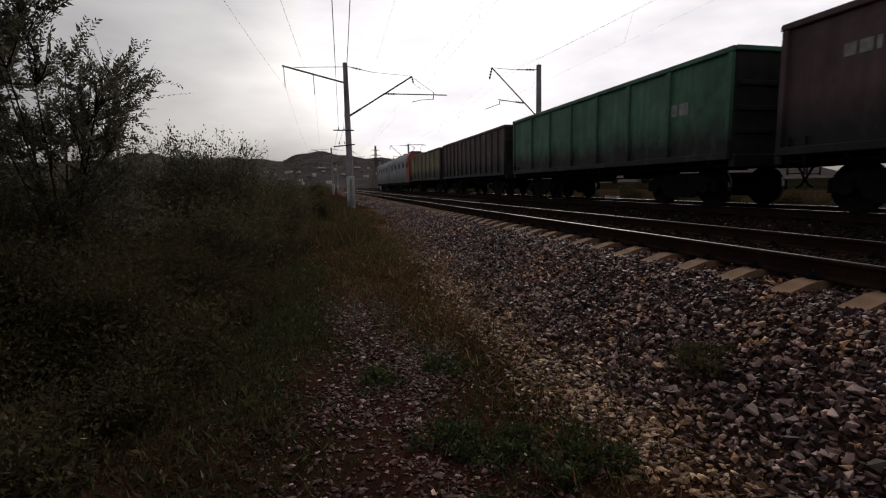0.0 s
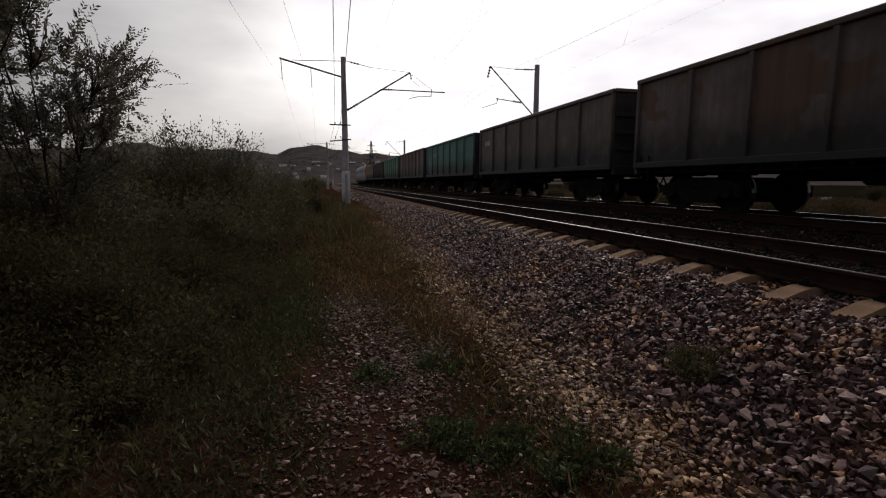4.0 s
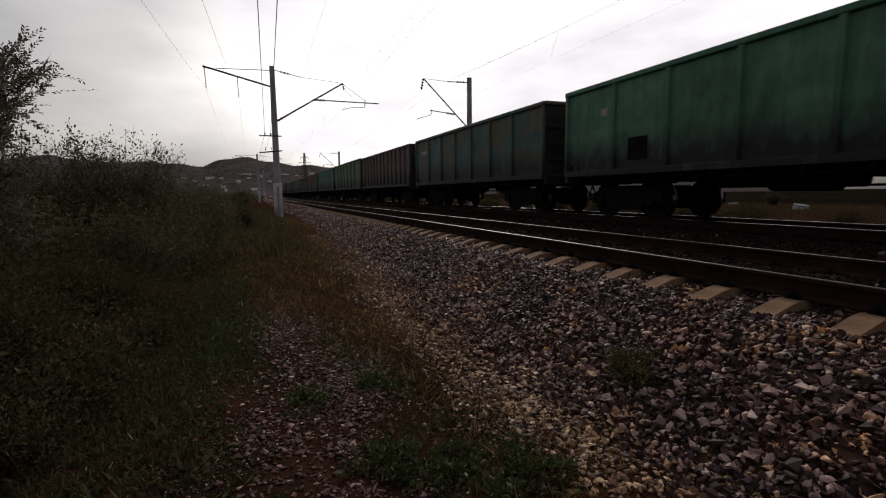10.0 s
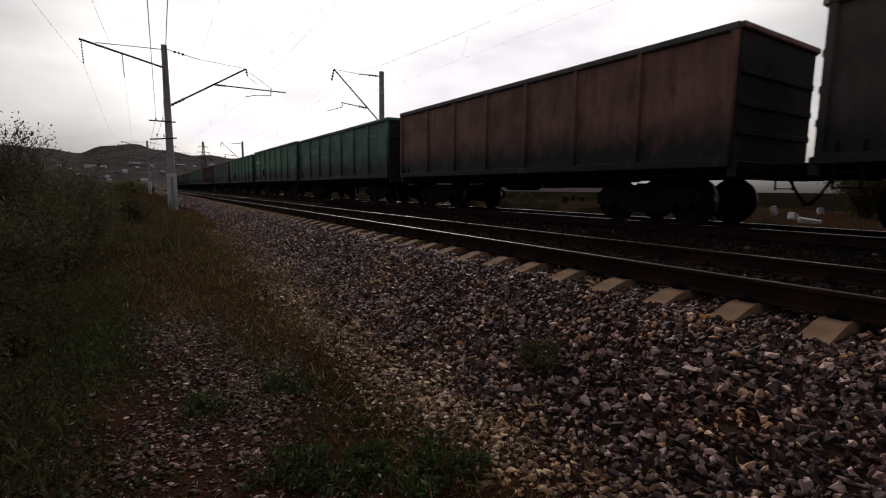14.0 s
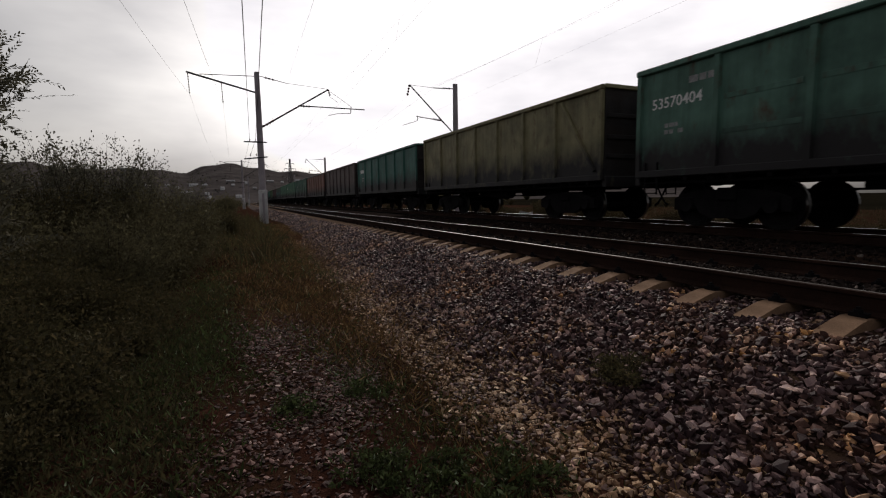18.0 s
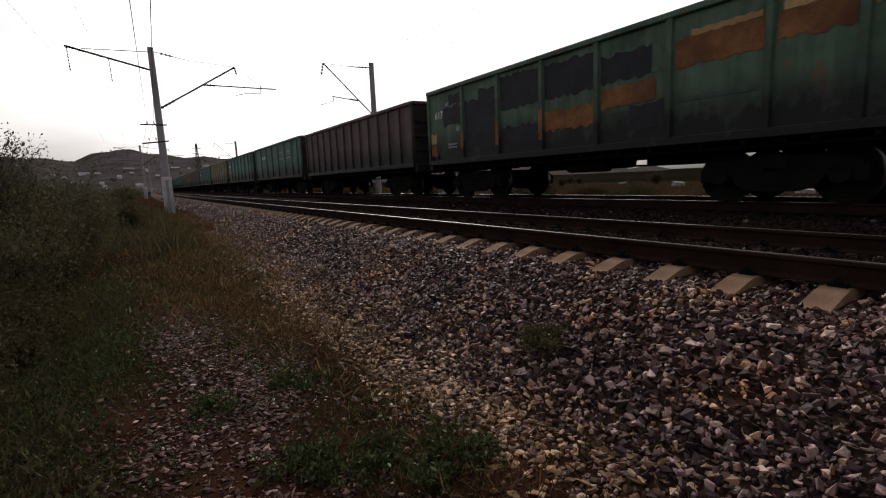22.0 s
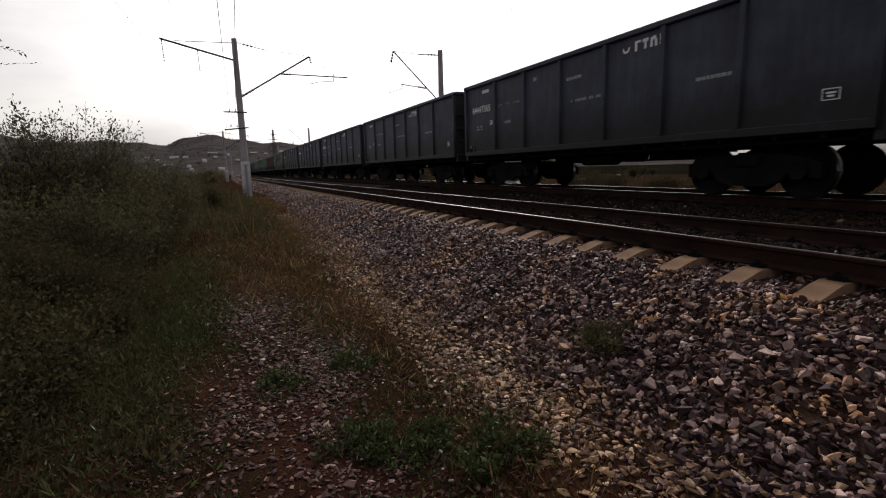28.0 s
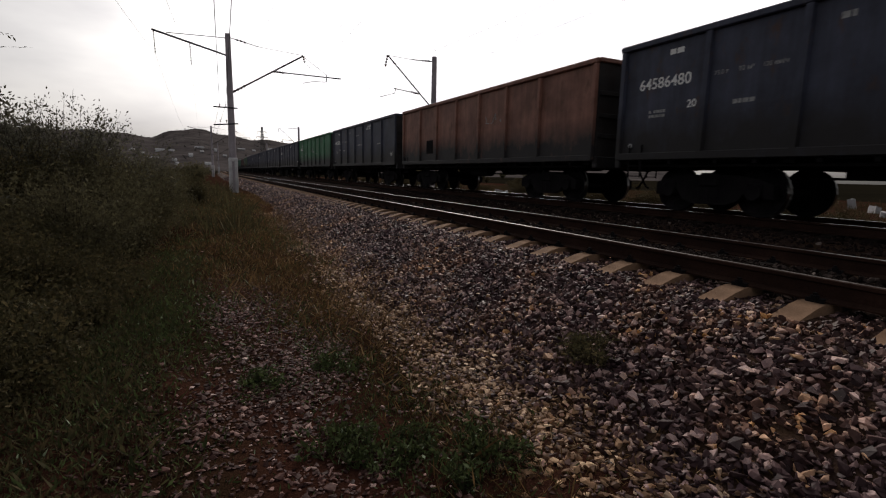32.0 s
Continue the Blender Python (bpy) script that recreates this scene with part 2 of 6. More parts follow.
M_IRON = rough_surface("dark_galvanised_iron", (0.03, 0.03, 0.035), (0.07, 0.07, 0.075), 3.0, 0.6, 0.5)
M_INSUL = rough_surface("brown_glazed_insulator", (0.03, 0.018, 0.014), (0.07, 0.04, 0.03), 3.0, 0.25)
M_WIRE, n_, l_, b_ = material("copper_wire", 0.5, 0.6)
b_.inputs["Base Color"].default_value = (0.06, 0.055, 0.055, 1)
M_MARK, n_, l_, b_ = material("white_stencil_paint", 0.7)
b_.inputs["Base Color"].default_value = (0.78, 0.78, 0.76, 1)
M_MARKDIM = rough_surface("faded_stencil_paint", (0.20, 0.20, 0.20), (0.46, 0.46, 0.45), 6, 0.8)
M_BARK = rough_surface("bark", (0.02, 0.016, 0.013), (0.05, 0.04, 0.032), 6, 0.95)


def leaf_surface(name, stops, translucent=0.25):
    m, n, l, b = material(name, 0.85)
    b.inputs["Specular IOR Level"].default_value = 0.08
    g = n.new("ShaderNodeNewGeometry")
    col = ramp(n, l, g.outputs["Random Per Island"], stops)
    l.new(col, b.inputs["Base Color"])
    tr = n.new("ShaderNodeBsdfTranslucent")
    l.new(col, tr.inputs["Color"])
    mx = n.new("ShaderNodeMixShader")
    mx.inputs[0].default_value = translucent
    l.new(b.outputs[0], mx.inputs[1])
    l.new(tr.outputs[0], mx.inputs[2])
    l.new(mx.outputs[0], n["Material Output"].inputs["Surface"])
    return m


M_LEAF = leaf_surface("shrub_leaves", [(0.0, (0.058, 0.051, 0.030)), (0.6, (0.088, 0.080, 0.045)), (0.998, (0.115, 0.104, 0.058)), (1.0, (0.34, 0.31, 0.23))], 0.4)
M_LEAFTREE = leaf_surface("willow_leaves", [(0.0, (0.050, 0.048, 0.036)), (0.6, (0.092, 0.088, 0.065)), (1.0, (0.15, 0.14, 0.105))], 0.4)
M_WEED = leaf_surface("dark_weeds", [(0.0, (0.03072, 0.0276, 0.01548)), (0.5, (0.0576, 0.05189, 0.02477)), (0.9, (0.0816, 0.06403, 0.03199)), (0.996, (0.1056, 0.0828, 0.04128)), (1.0, (0.24, 0.23, 0.1548))], 0.4)
M_SCRUB = leaf_surface("far_scrub_leaves", [(0.0, (0.040, 0.031, 0.017)), (0.6, (0.062, 0.049, 0.024)), (1.0, (0.085, 0.065, 0.032))], 0.2)
M_GRASS = leaf_surface("green_grass", [(0.0, (0.02016, 0.025, 0.01045)), (0.6, (0.05208, 0.066, 0.0247)), (0.965, (0.084, 0.112, 0.04275)), (1.0, (0.252, 0.3, 0.209))], 0.3)
M_DRY = leaf_surface("dry_grass", [(0.0, (0.038, 0.021, 0.010)), (0.5, (0.104, 0.061, 0.027)), (0.9, (0.18, 0.112, 0.05)), (1.0, (0.32, 0.24, 0.15))], 0.35)

# ---------------------------------------------------------------- building helpers
RNG = np.random.default_rng(7)
BEND_FROM, BEND_R = 40.0, 5000.0
NEAR, FARTRACK = 5.11, 10.48            # centre lines of the two tracks
FAR_RISE = 0.04                         # the far track lies a little higher


def line_place(lat, s, z=0.0):
    """The place lat metres right of the datum line, s metres along it: straight, then a bend to the right."""
    if s <= BEND_FROM:
        return (lat, s, z)
    a = (s - BEND_FROM) / BEND_R
    return (BEND_R - (BEND_R - lat) * math.cos(a), BEND_FROM + (BEND_R - lat) * math.sin(a), z)


def line_turn(s):
    return 0.0 if s <= BEND_FROM else -math.degrees((s - BEND_FROM) / BEND_R)


def mesh_from(name, verts, faces, mats, idx=None, smooth=False):
    me = bpy.data.meshes.new(name)
    me.from_pydata([tuple(v) for v in verts], [], [tuple(f) for f in faces])
    for m in mats if isinstance(mats, (list, tuple)) else [mats]:
        me.materials.append(m)
    if idx is not None:
        me.polygons.foreach_set("material_index", idx)
    if smooth:
        me.polygons.foreach_set("use_smooth", [True] * len(me.polygons))
    me.update()
    return me


def part(name, bm, mat, parent, label="", place=None):
    """One bmesh (or mesh) as one mesh object under a thing or a part."""
    if isinstance(bm, bpy.types.Mesh):
        me = bm
    else:
        me = bpy.data.meshes.new(name)
        bm.to_mesh(me)
        bm.free()
        for m in mat if isinstance(mat, (list, tuple)) else [mat]:
            me.materials.append(m)
    ob = new(name, me)
    ob.parent = parent
    if place is not None:
        ob.matrix_basis = place
    if label:
        tagged(ob, label)
    return ob


def box(bm, x0, x1, y0, y1, z0, z1, bev=0.0):
    r = bmesh.ops.create_cube(bm, size=1.0, matrix=Matrix.Translation(((x0 + x1) / 2, (y0 + y1) / 2, (z0 + z1) / 2)) @ Matrix.Diagonal((x1 - x0, y1 - y0, z1 - z0, 1)))
    if bev:
        es = list({e for v in r["verts"] for e in v.link_edges})
        bmesh.ops.bevel(bm, geom=es, offset=bev, segments=1, affect='EDGES')
    return bm


def boxed(x0, x1, y0, y1, z0, z1, bev=0.0):
    return box(bmesh.new(), x0, x1, y0, y1, z0, z1, bev)


def tube(bm, a, b, r0, r1=None, seg=8):
    a, b = Vector(a), Vector(b)
    d = b - a
    q = d.to_track_quat("Z", "Y").to_matrix().to_4x4()
    bmesh.ops.create_cone(bm, cap_ends=True, segments=seg, radius1=r0, radius2=r0 if r1 is None else r1, depth=d.length,
                          matrix=Matrix.Translation((a + b) / 2) @ q)
    return bm


def tubed(a, b, r0, r1=None, seg=8):
    return tube(bmesh.new(), a, b, r0, r1, seg)


def wire_mesh(name, pts, r, mat, seg=4):
    """A thin wire through the points."""
    pts = [Vector(p) for p in pts]
    vs, fs = [], []
    for k, p in enumerate(pts):
        d = (pts[min(k + 1, len(pts) - 1)] - pts[max(k - 1, 0)]).normalized()
        u = d.cross(Vector((0, 0, 1)))
        u = u.normalized() if u.length > 1e-4 else Vector((1, 0, 0))
        w = u.cross(d)
        for j in range(seg):
            a = 2 * math.pi * j / seg
            vs.append(p + (u * math.cos(a) + w * math.sin(a)) * r)
    for k in range(len(pts) - 1):
        for j in range(seg):
            j2 = (j + 1) % seg
            fs.append((k * seg + j, k * seg + j2, (k + 1) * seg + j2, (k + 1) * seg + j))
    return mesh_from(name, vs, fs, mat)


def empty(name, m=None):
    ob = new(name)
    ob.empty_display_size = 0.3
    if m is not None:
        ob.matrix_basis = m
    return ob


def smooth01(v, a, b):
    v = np.clip((np.asarray(v, float) - a) / (b - a), 0, 1)
    return v * v * (3 - 2 * v)

# ---------------------------------------------------------------- ground
def ground_height(x, y):
    """The lie of the land: a trodden strip beside the line, rising a little ahead; level scrub beyond."""
    x, y = np.asarray(x, float), np.asarray(y, float)
    off = np.where(y > BEND_FROM, (y - BEND_FROM) ** 2 / (2 * BEND_R), 0.0)
    lat = x - off
    z = -0.86 + 0.26 * smooth01(y, 9, 27)
    z = z - 0.15 * smooth01(-lat, 3.0, 9.0) * (1 - smooth01(y, 60, 200))
    z = z + 0.05 * np.sin(x * 1.9 + 0.6 * np.sin(y * 1.3)) * np.cos(y * 1.1) * (1 - smooth01(np.abs(lat - 7), 6, 40) * 0.5)
    z = z - 0.25 * smooth01(lat, 12.5, 14.5)
    return z


def axis(lo, hi, near_lo, near_hi, step, grow):
    mid = list(np.arange(near_lo, near_hi + 1e-6, step))
    a, b, st = [mid[0]], [mid[-1]], step
    while a[-1] > lo or b[-1] < hi:
        st *= grow
        a.append(max(lo, a[-1] - st)), b.append(min(hi, b[-1] + st))
    return sorted({round(v, 4) for v in a + mid + b})


gx, gy = axis(-4000, 4000, -6, 4, 0.2, 1.35), axis(-3000, 4500, -1, 16, 0.2, 1.3)
GX, GY = np.meshgrid(gx, gy)
GZ = ground_height(GX, GY)
nx = len(gx)
gv = np.stack([GX.ravel(), GY.ravel(), GZ.ravel()], -1)
gf = [(j * nx + i, j * nx + i + 1, (j + 1) * nx + i + 1, (j + 1) * nx + i) for j in range(len(gy) - 1) for i in range(nx - 1)]
gm = [1 if abs(gx[f[0] % nx]) > 45 or gy[f[0] // nx] > 120 or gy[f[0] // nx] < -60 else 0 for f in gf]
ground = tagged(new("ground", mesh_from("ground", gv, gf, [M_GROUND, M_FAR], gm, True)), "trodden brown soil with scrub reaching the horizon", "ground", kind="structure")

# ---------------------------------------------------------------- ballast bed and rails
S_STEPS = [-60, -40, -25, -15] + list(range(-8, 31, 2)) + list(range(34, 140, 6)) + list(range(140, 460, 16))


def sweep(name, profile, mat, steps=S_STEPS, closed=False, smooth=False):
    """A profile of (lat, z) carried along the line."""
    vs = [line_place(a, s, z) for s in steps for a, z in profile]
    k = len(profile)
    fs = []
    for i in range(len(steps) - 1):
        for j in range(k if closed else k - 1):
            j2 = (j + 1) % k
            fs.append((i * k + j, i * k + j2, (i + 1) * k + j2, (i + 1) * k + j))
    if closed:
        fs += [tuple(range(k))[::-1], tuple(range((len(steps) - 1) * k, len(steps) * k))]
    return mesh_from(name, vs, fs, mat, None, smooth)


BED = [(1.75, -1.0), (2.0, -0.84), (3.35, -0.345), (3.70, -0.288), (4.05, -0.258), (6.6, -0.250), (7.75, -0.34), (8.9, -0.195), (11.95, -0.195), (12.2, -0.28), (13.5, -0.95), (13.9, -1.15)]


def bed_height(lat):
    return np.interp(lat, [p[0] for p in BED], [p[1] for p in BED])


ballast = tagged(new("ballast_bed", sweep("ballast_bed", BED, M_BED)), "grey crushed stone ballast bank under two railway tracks", "ballast", kind="structure")

RAIL = [(-0.075, -0.18), (0.075, -0.18), (0.075, -0.168), (0.012, -0.145), (0.009, -0.05), (0.036, -0.035), (0.036, -0.008), (0.023, -0.001),
        (-0.023, -0.001), (-0.036, -0.008), (-0.036, -0.035), (-0.009, -0.05), (-0.012, -0.145), (-0.075, -0.168)]


def build_track(centre, label, rise=0.0):
    track = tagged(empty("railway_track"), label, "railway track", "the two tracks", kind="structure")
    for side in (-1, 1):
        # the nearest rail takes the head with the dark reflection in its colour
        dull = side < 0 and centre < 6
        me = sweep("rail", [(centre + side * 0.795 + a, z + rise) for a, z in RAIL], [M_RAIL, M_RAILREFL if dull else M_RAILTOP], closed=True)
        k = len(RAIL)
        me.polygons.foreach_set("material_index", [1 if i % k == 7 and i < k * (len(S_STEPS) - 1) else 0 for i in range(len(me.polygons))])
        part("rail", me, None, track, "rusty steel rail with a bright worn head")
    return track


track_near = build_track(NEAR, "empty railway track with rusty rails on concrete sleepers")
track_far = build_track(FARTRACK, "railway track that carries the goods train", FAR_RISE)


def sleeper_mesh():
    """A prestressed concrete sleeper: raised shoulders at the rails, a waist between, sloping sides."""
    half = [(0, 0.085, -0.05), (0.35, 0.085, -0.035), (0.6, 0.09, 0.006), (0.95, 0.092, 0.006), (1.05, 0.094, -0.014), (1.2, 0.096, -0.058), (1.33, 0.096, -0.095), (1.352, 0.088, -0.107)]
    xs = [(-x, w, z) for x, w, z in half[:0:-1]] + half
    vs, fs = [], []
    for x, w, z in xs:
        vs += [(x, -w - 0.05, -0.21), (x, -w, z), (x, w, z), (x, w + 0.05, -0.21)]
    for i in range(len(xs) - 1):
        for j in range(3):
            fs.append((i * 4 + j, (i + 1) * 4 + j, (i + 1) * 4 + j + 1, i * 4 + j + 1))
    e = len(vs)
    fs += [(0, 1, 2, 3), (e - 1, e - 2, e - 3, e - 4)]
    return mesh_from("sleeper", vs, fs, M_SLEEPER)


def clip_mesh():
    """A rail fastening: base plate, clip and bolt on both sides of the rail foot."""
    bm = bmesh.new()
    for sx in (-1, 1):
        box(bm, sx * 0.075 - 0.035, sx * 0.075 + 0.035, -0.06, 0.06, -0.012, 0.030)
        tube(bm, (sx * 0.10, 0, 0.01), (sx * 0.10, 0, 0.075), 0.018, seg=6)
        tube(bm, (sx * 0.10, 0, 0.03), (sx * 0.10, 0, 0.055), 0.032, seg=6)
    me = bpy.data.meshes.new("rail_fastening")
    bm.to_mesh(me)
    bm.free()
    me.materials.append(M_STEEL)
    return me


SLEEPER, CLIP = sleeper_mesh(), clip_mesh()
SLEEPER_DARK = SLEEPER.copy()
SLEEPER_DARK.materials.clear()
SLEEPER_DARK.materials.append(M_DARK_CONCRETE)
SLEEPER_TOP, PITCH, FIRST = -0.192, 0.606, 1.405


def lay_sleepers(track, centre, first, last):
    for k in range(first, last):
        s = FIRST + PITCH * k
        x, y, z = line_place(centre, s, SLEEPER_TOP + (FAR_RISE if centre > 6 else 0.0))
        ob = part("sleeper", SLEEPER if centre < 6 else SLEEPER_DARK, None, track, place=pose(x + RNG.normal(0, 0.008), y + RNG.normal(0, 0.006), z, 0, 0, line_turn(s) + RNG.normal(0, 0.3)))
        if k < 60 and centre < 6:
            for side in (-1, 1):
                part("rail_fastening", CLIP, None, ob, place=pose(side * 0.795, 0, 0.008))


def join_copies(name, me, mats, places):
    """Many copies of one mesh as a single mesh."""
    n = len(me.vertices)
    co = np.empty(n * 3)
    me.vertices.foreach_get("co", co)
    co = co.reshape(-1, 3)
    fs0 = [tuple(p.vertices) for p in me.polygons]
    vs, fs = [], []
    for k, m in enumerate(places):
        a = np.array(m)
        vs.append(co @ a[:3, :3].T + a[:3, 3])
        fs += [tuple(i + k * n for i in f) for f in fs0]
    return mesh_from(name, np.concatenate(vs), fs, mats)


# ---------------------------------------------------------------- crushed stone
def lump_shapes(count, seed):
    """Angular stones: the convex hull of a few random corners."""
    g = np.random.default_rng(seed)
    out = []
    for _ in range(count):
        bm = bmesh.new()
        for p in unit_rows(g.normal(size=(10, 3))) * g.uniform(0.72, 1.18, (10, 1)):
            bm.verts.new((p[0] * 1.15, p[1] * 0.82, p[2] * 0.6))
        r = bmesh.ops.convex_hull(bm, input=bm.verts[:])
        bmesh.ops.delete(bm, geom=[v for v in bm.verts if not v.link_faces], context='VERTS')
        bmesh.ops.triangulate(bm, faces=bm.faces[:])
        bmesh.ops.recalc_face_normals(bm, faces=bm.faces[:])
        bm.verts.index_update()
        co = np.array([tuple(v.co) for v in bm.verts])
        fs = np.array([[v.index for v in f.verts] for f in bm.faces])
        bm.free()
        out.append((co, fs))
    return out


def unit_rows(v):
    return v / np.linalg.norm(v, axis=1, keepdims=True)


LUMPS = lump_shapes(18, 3)


def scatter_lumps(name, pts, sizes, mat, seed, flat=1.0):
    """Stones of given places and sizes, each turned at random, in one mesh."""
    g = np.random.default_rng(seed)
    n = len(pts)
    q = g.normal(size=(n, 4))
    q[:, 1:3] *= 0.55
    q /= np.linalg.norm(q, axis=1, keepdims=True)
    w, x, y, z = q.T
    rot = np.stack([np.stack([1 - 2 * (y * y + z * z), 2 * (x * y - z * w), 2 * (x * z + y * w)], -1),
                    np.stack([2 * (x * y + z * w), 1 - 2 * (x * x + z * z), 2 * (y * z - x * w)], -1),
                    np.stack([2 * (x * z - y * w), 2 * (y * z + x * w), 1 - 2 * (x * x + y * y)], -1)], 1)
    kind = g.integers(0, len(LUMPS), n)
    sizes, pts = np.asarray(sizes), np.asarray(pts)
    allv, allf, n0 = [], [], 0
    for k, (co, tri) in enumerate(LUMPS):
        w = np.flatnonzero(kind == k)
        v = np.einsum("nij,kj->nki", rot[w], co) * sizes[w][:, None, None]
        v[:, :, 2] *= flat
        allv.append((v + pts[w][:, None, :]).reshape(-1, 3))
        allf.append((tri[None] + (n0 + np.arange(len(w)) * len(co))[:, None, None]).reshape(-1, 3))
        n0 += len(w) * len(co)
    vs, fs = np.concatenate(allv), np.concatenate(allf)
    me = bpy.data.meshes.new(name)
    me.vertices.add(len(vs))
    me.vertices.foreach_set("co", vs.ravel())
    me.loops.add(fs.size)
    me.loops.foreach_set("vertex_index", fs.ravel())
    me.polygons.add(len(fs))
    me.polygons.foreach_set("loop_start", np.arange(0, fs.size, 3))
    me.materials.append(mat)
    me.update(calc_edges=True)
    me.shade_flat()
    return me


def ballast_points(lat0, lat1, s0, s1, per_m2, seed):
    g = np.random.default_rng(seed)
    n = int((lat1 - lat0) * (s1 - s0) * per_m2)
    lat, s = g.uniform(lat0, lat1, n), g.uniform(s0, s1, n)
    return lat, s, g


def ballast_patch(name, lat0, lat1, s0, s1, per_m2, size, seed, label, mat=None):
    lat, s, g = ballast_points(lat0, lat1, s0, s1, per_m2, seed)
    off = np.where(s > BEND_FROM, (s - BEND_FROM) ** 2 / (2 * BEND_R), 0)
    z = bed_height(lat) + g.uniform(-0.55, 0.75, len(lat)) * size
    # the sleepers stay bare on top
    rel = np.abs((s - FIRST + PITCH / 2) % PITCH - PITCH / 2)
    for c in (NEAR, FARTRACK):
        on = (rel < 0.14) & (np.abs(lat - c) < 1.30) & (np.abs(lat - c) > 0.68)
        z = np.where(on, z - 0.14, np.where(np.abs(lat - c) < 0.68, z + 0.05, z))
    sizes = size * np.exp(np.clip(g.normal(0, 0.32, len(lat)), -0.8, 0.55))
    # thinner towards the foot of the bank
    keep = g.uniform(0, 1, len(lat)) < np.clip((lat - lat0) / 0.5 + 0.25, 0, 1) if lat0 < 2.3 else np.ones(len(lat), bool)
    pts = np.stack([lat + off, s, z], -1)[keep]
    me = scatter_lumps(name, pts, sizes[keep], mat or M_STONE, seed + 50)
    return tagged(new(name, me), label, "ballast", kind="stuff")


LB = "loose grey crushed stones with a few pale ones"
ballast_patch("ballast_stones", 2.0, 3.95, 0.6, 9.0, 1350, 0.0265, 11, LB)
ballast_patch("ballast_stones", 2.0, 3.95, 9.0, 30.0, 760, 0.028, 12, LB)
ballast_patch("ballast_stones", 2.0, 3.95, -9.0, 0.6, 420, 0.034, 18, LB)
LO = "near-black ballast stones"
ballast_patch("ballast_stones", 3.95, 4.4, 1.0, 24.0, 560, 0.026, 13, LB)
ballast_patch("oily_stones", 3.95, 13.4, -9.0, 1.0, 120, 0.04, 19, LO, M_STONE_DARK)
ballast_patch("oily_stones", 4.36, 6.6, 1.0, 24.0, 520, 0.030, 17, LO, M_STONE_DARK)
ballast_patch("oily_stones", 6.6, 13.4, 2.0, 26.0, 200, 0.036, 14, LO, M_STONE_DARK)
ballast_patch("ballast_stones", 2.0, 3.95, 30.0, 75.0, 150, 0.045, 15, LB)


def path_edges(y):
    """Left and right edge of the trodden gravel path."""
    return np.interp(y, [0, 2, 4, 8, 12, 26], [-0.4, -0.2, 0.0, 0.1, 0.3, 0.9]), np.interp(y, [0, 2, 4, 8, 12, 26], [0.55, 0.65, 0.95, 0.72, 0.65, 1.0])


def on_path(x, y, soft=0.4, rest=0.2):
    lo, hi = path_edges(y)
    wob = 0.15 * np.sin(y * 2.7) + 0.1 * np.sin(y * 6.1 + 2 * x)
    return np.clip(rest + smooth01(x + wob, lo - soft, lo + soft) * (1 - smooth01(x + wob, hi - soft, hi + soft)), 0, 1) * (1 - 0.9 * smooth01(y, 5.0, 8.0))


def litter(name, x0, x1, y0, y1, per_m2, size, mat, seed, label, flat=0.5, fade=0.7, density=None):
    g = np.random.default_rng(seed)
    n = int((x1 - x0) * (y1 - y0) * per_m2)
    x, y = g.uniform(x0, x1, n), g.uniform(y0, y1, n)
    clump = np.sin(x * 2.3 + 1.7 * np.sin(y * 0.9)) * np.sin(y * 1.7 + np.sin(x * 3.1))
    edge = np.minimum(x - x0, x1 - x) / fade
    keep = (g.uniform(0, 1, n) < np.clip(edge, 0.05, 1)) & (g.uniform(-1, 1, n) < clump * 0.9 + 0.35)
    if density is not None:
        keep &= g.uniform(0, 1, n) < density(x, y)
    x, y = x[keep], y[keep]
    z = np.maximum(ground_height(x, y), np.where(x > 1.75, bed_height(x), -9)) + 0.004
    sz = size * np.exp(np.clip(g.normal(0, 0.4, len(x)), -1, 0.6))
    return tagged(new(name, scatter_lumps(name, np.stack([x, y, z], -1), sz, mat, seed + 9, flat)), label, "gravel", kind="stuff")


def bank_foot(x, y):
    """Where the pale stones lie: a band along the foot of the ballast bank."""
    c = np.interp(y, [0, 2, 4, 7, 14], [1.85, 1.9, 1.95, 2.05, 2.3])
    return np.exp(-((x - c) / 0.42) ** 2)


LG = "reddish brown grit and small stones trodden into the soil"
litter("path_gravel", -0.9, 2.0, 0.5, 9.0, 1900, 0.0135, M_GRIT, 21, LG, 0.4, 0.4, on_path)
litter("path_gravel", -0.7, 2.4, 9.0, 26.0, 150, 0.022, M_GRIT, 22, LG)
litter("path_gravel", -0.4, 1.9, 0.6, 8.5, 420, 0.025, M_GRIT, 26, "larger flat reddish stones lying on the path", 0.5, 0.4, on_path)
litter("path_gravel", -1.2, 2.4, -8.0, 0.5, 320, 0.018, M_GRIT, 27, LG)
litter("path_gravel", 1.3, 2.9, 0.8, 14.0, 420, 0.021, M_STONE, 23, "grey stones rolled down from the ballast bank", 0.7, 0.6)
litter("stained_stones", 1.1, 3.2, 0.8, 18.0, 1250, 0.024, M_STAINED, 24, "rust-stained beige stones along the foot of the bank", 0.6, 0.3, bank_foot)
litter("stained_stones", 3.35, 4.2, 0.8, 16.0, 130, 0.024, M_STAINED, 25, "rust-stained beige stones round the sleeper ends", 0.7, 0.2, lambda x, y: np.where((np.abs((y - FIRST + PITCH / 2) % PITCH - PITCH / 2) < 0.16) & (x > 3.74), 0.0, 1.0))

# ---------------------------------------------------------------- goods wagons
BODY, HALF_W, FLOOR, TOP = 12.73, 1.46, 1.27, 3.56      # metres
WAGON_PITCH = 13.92


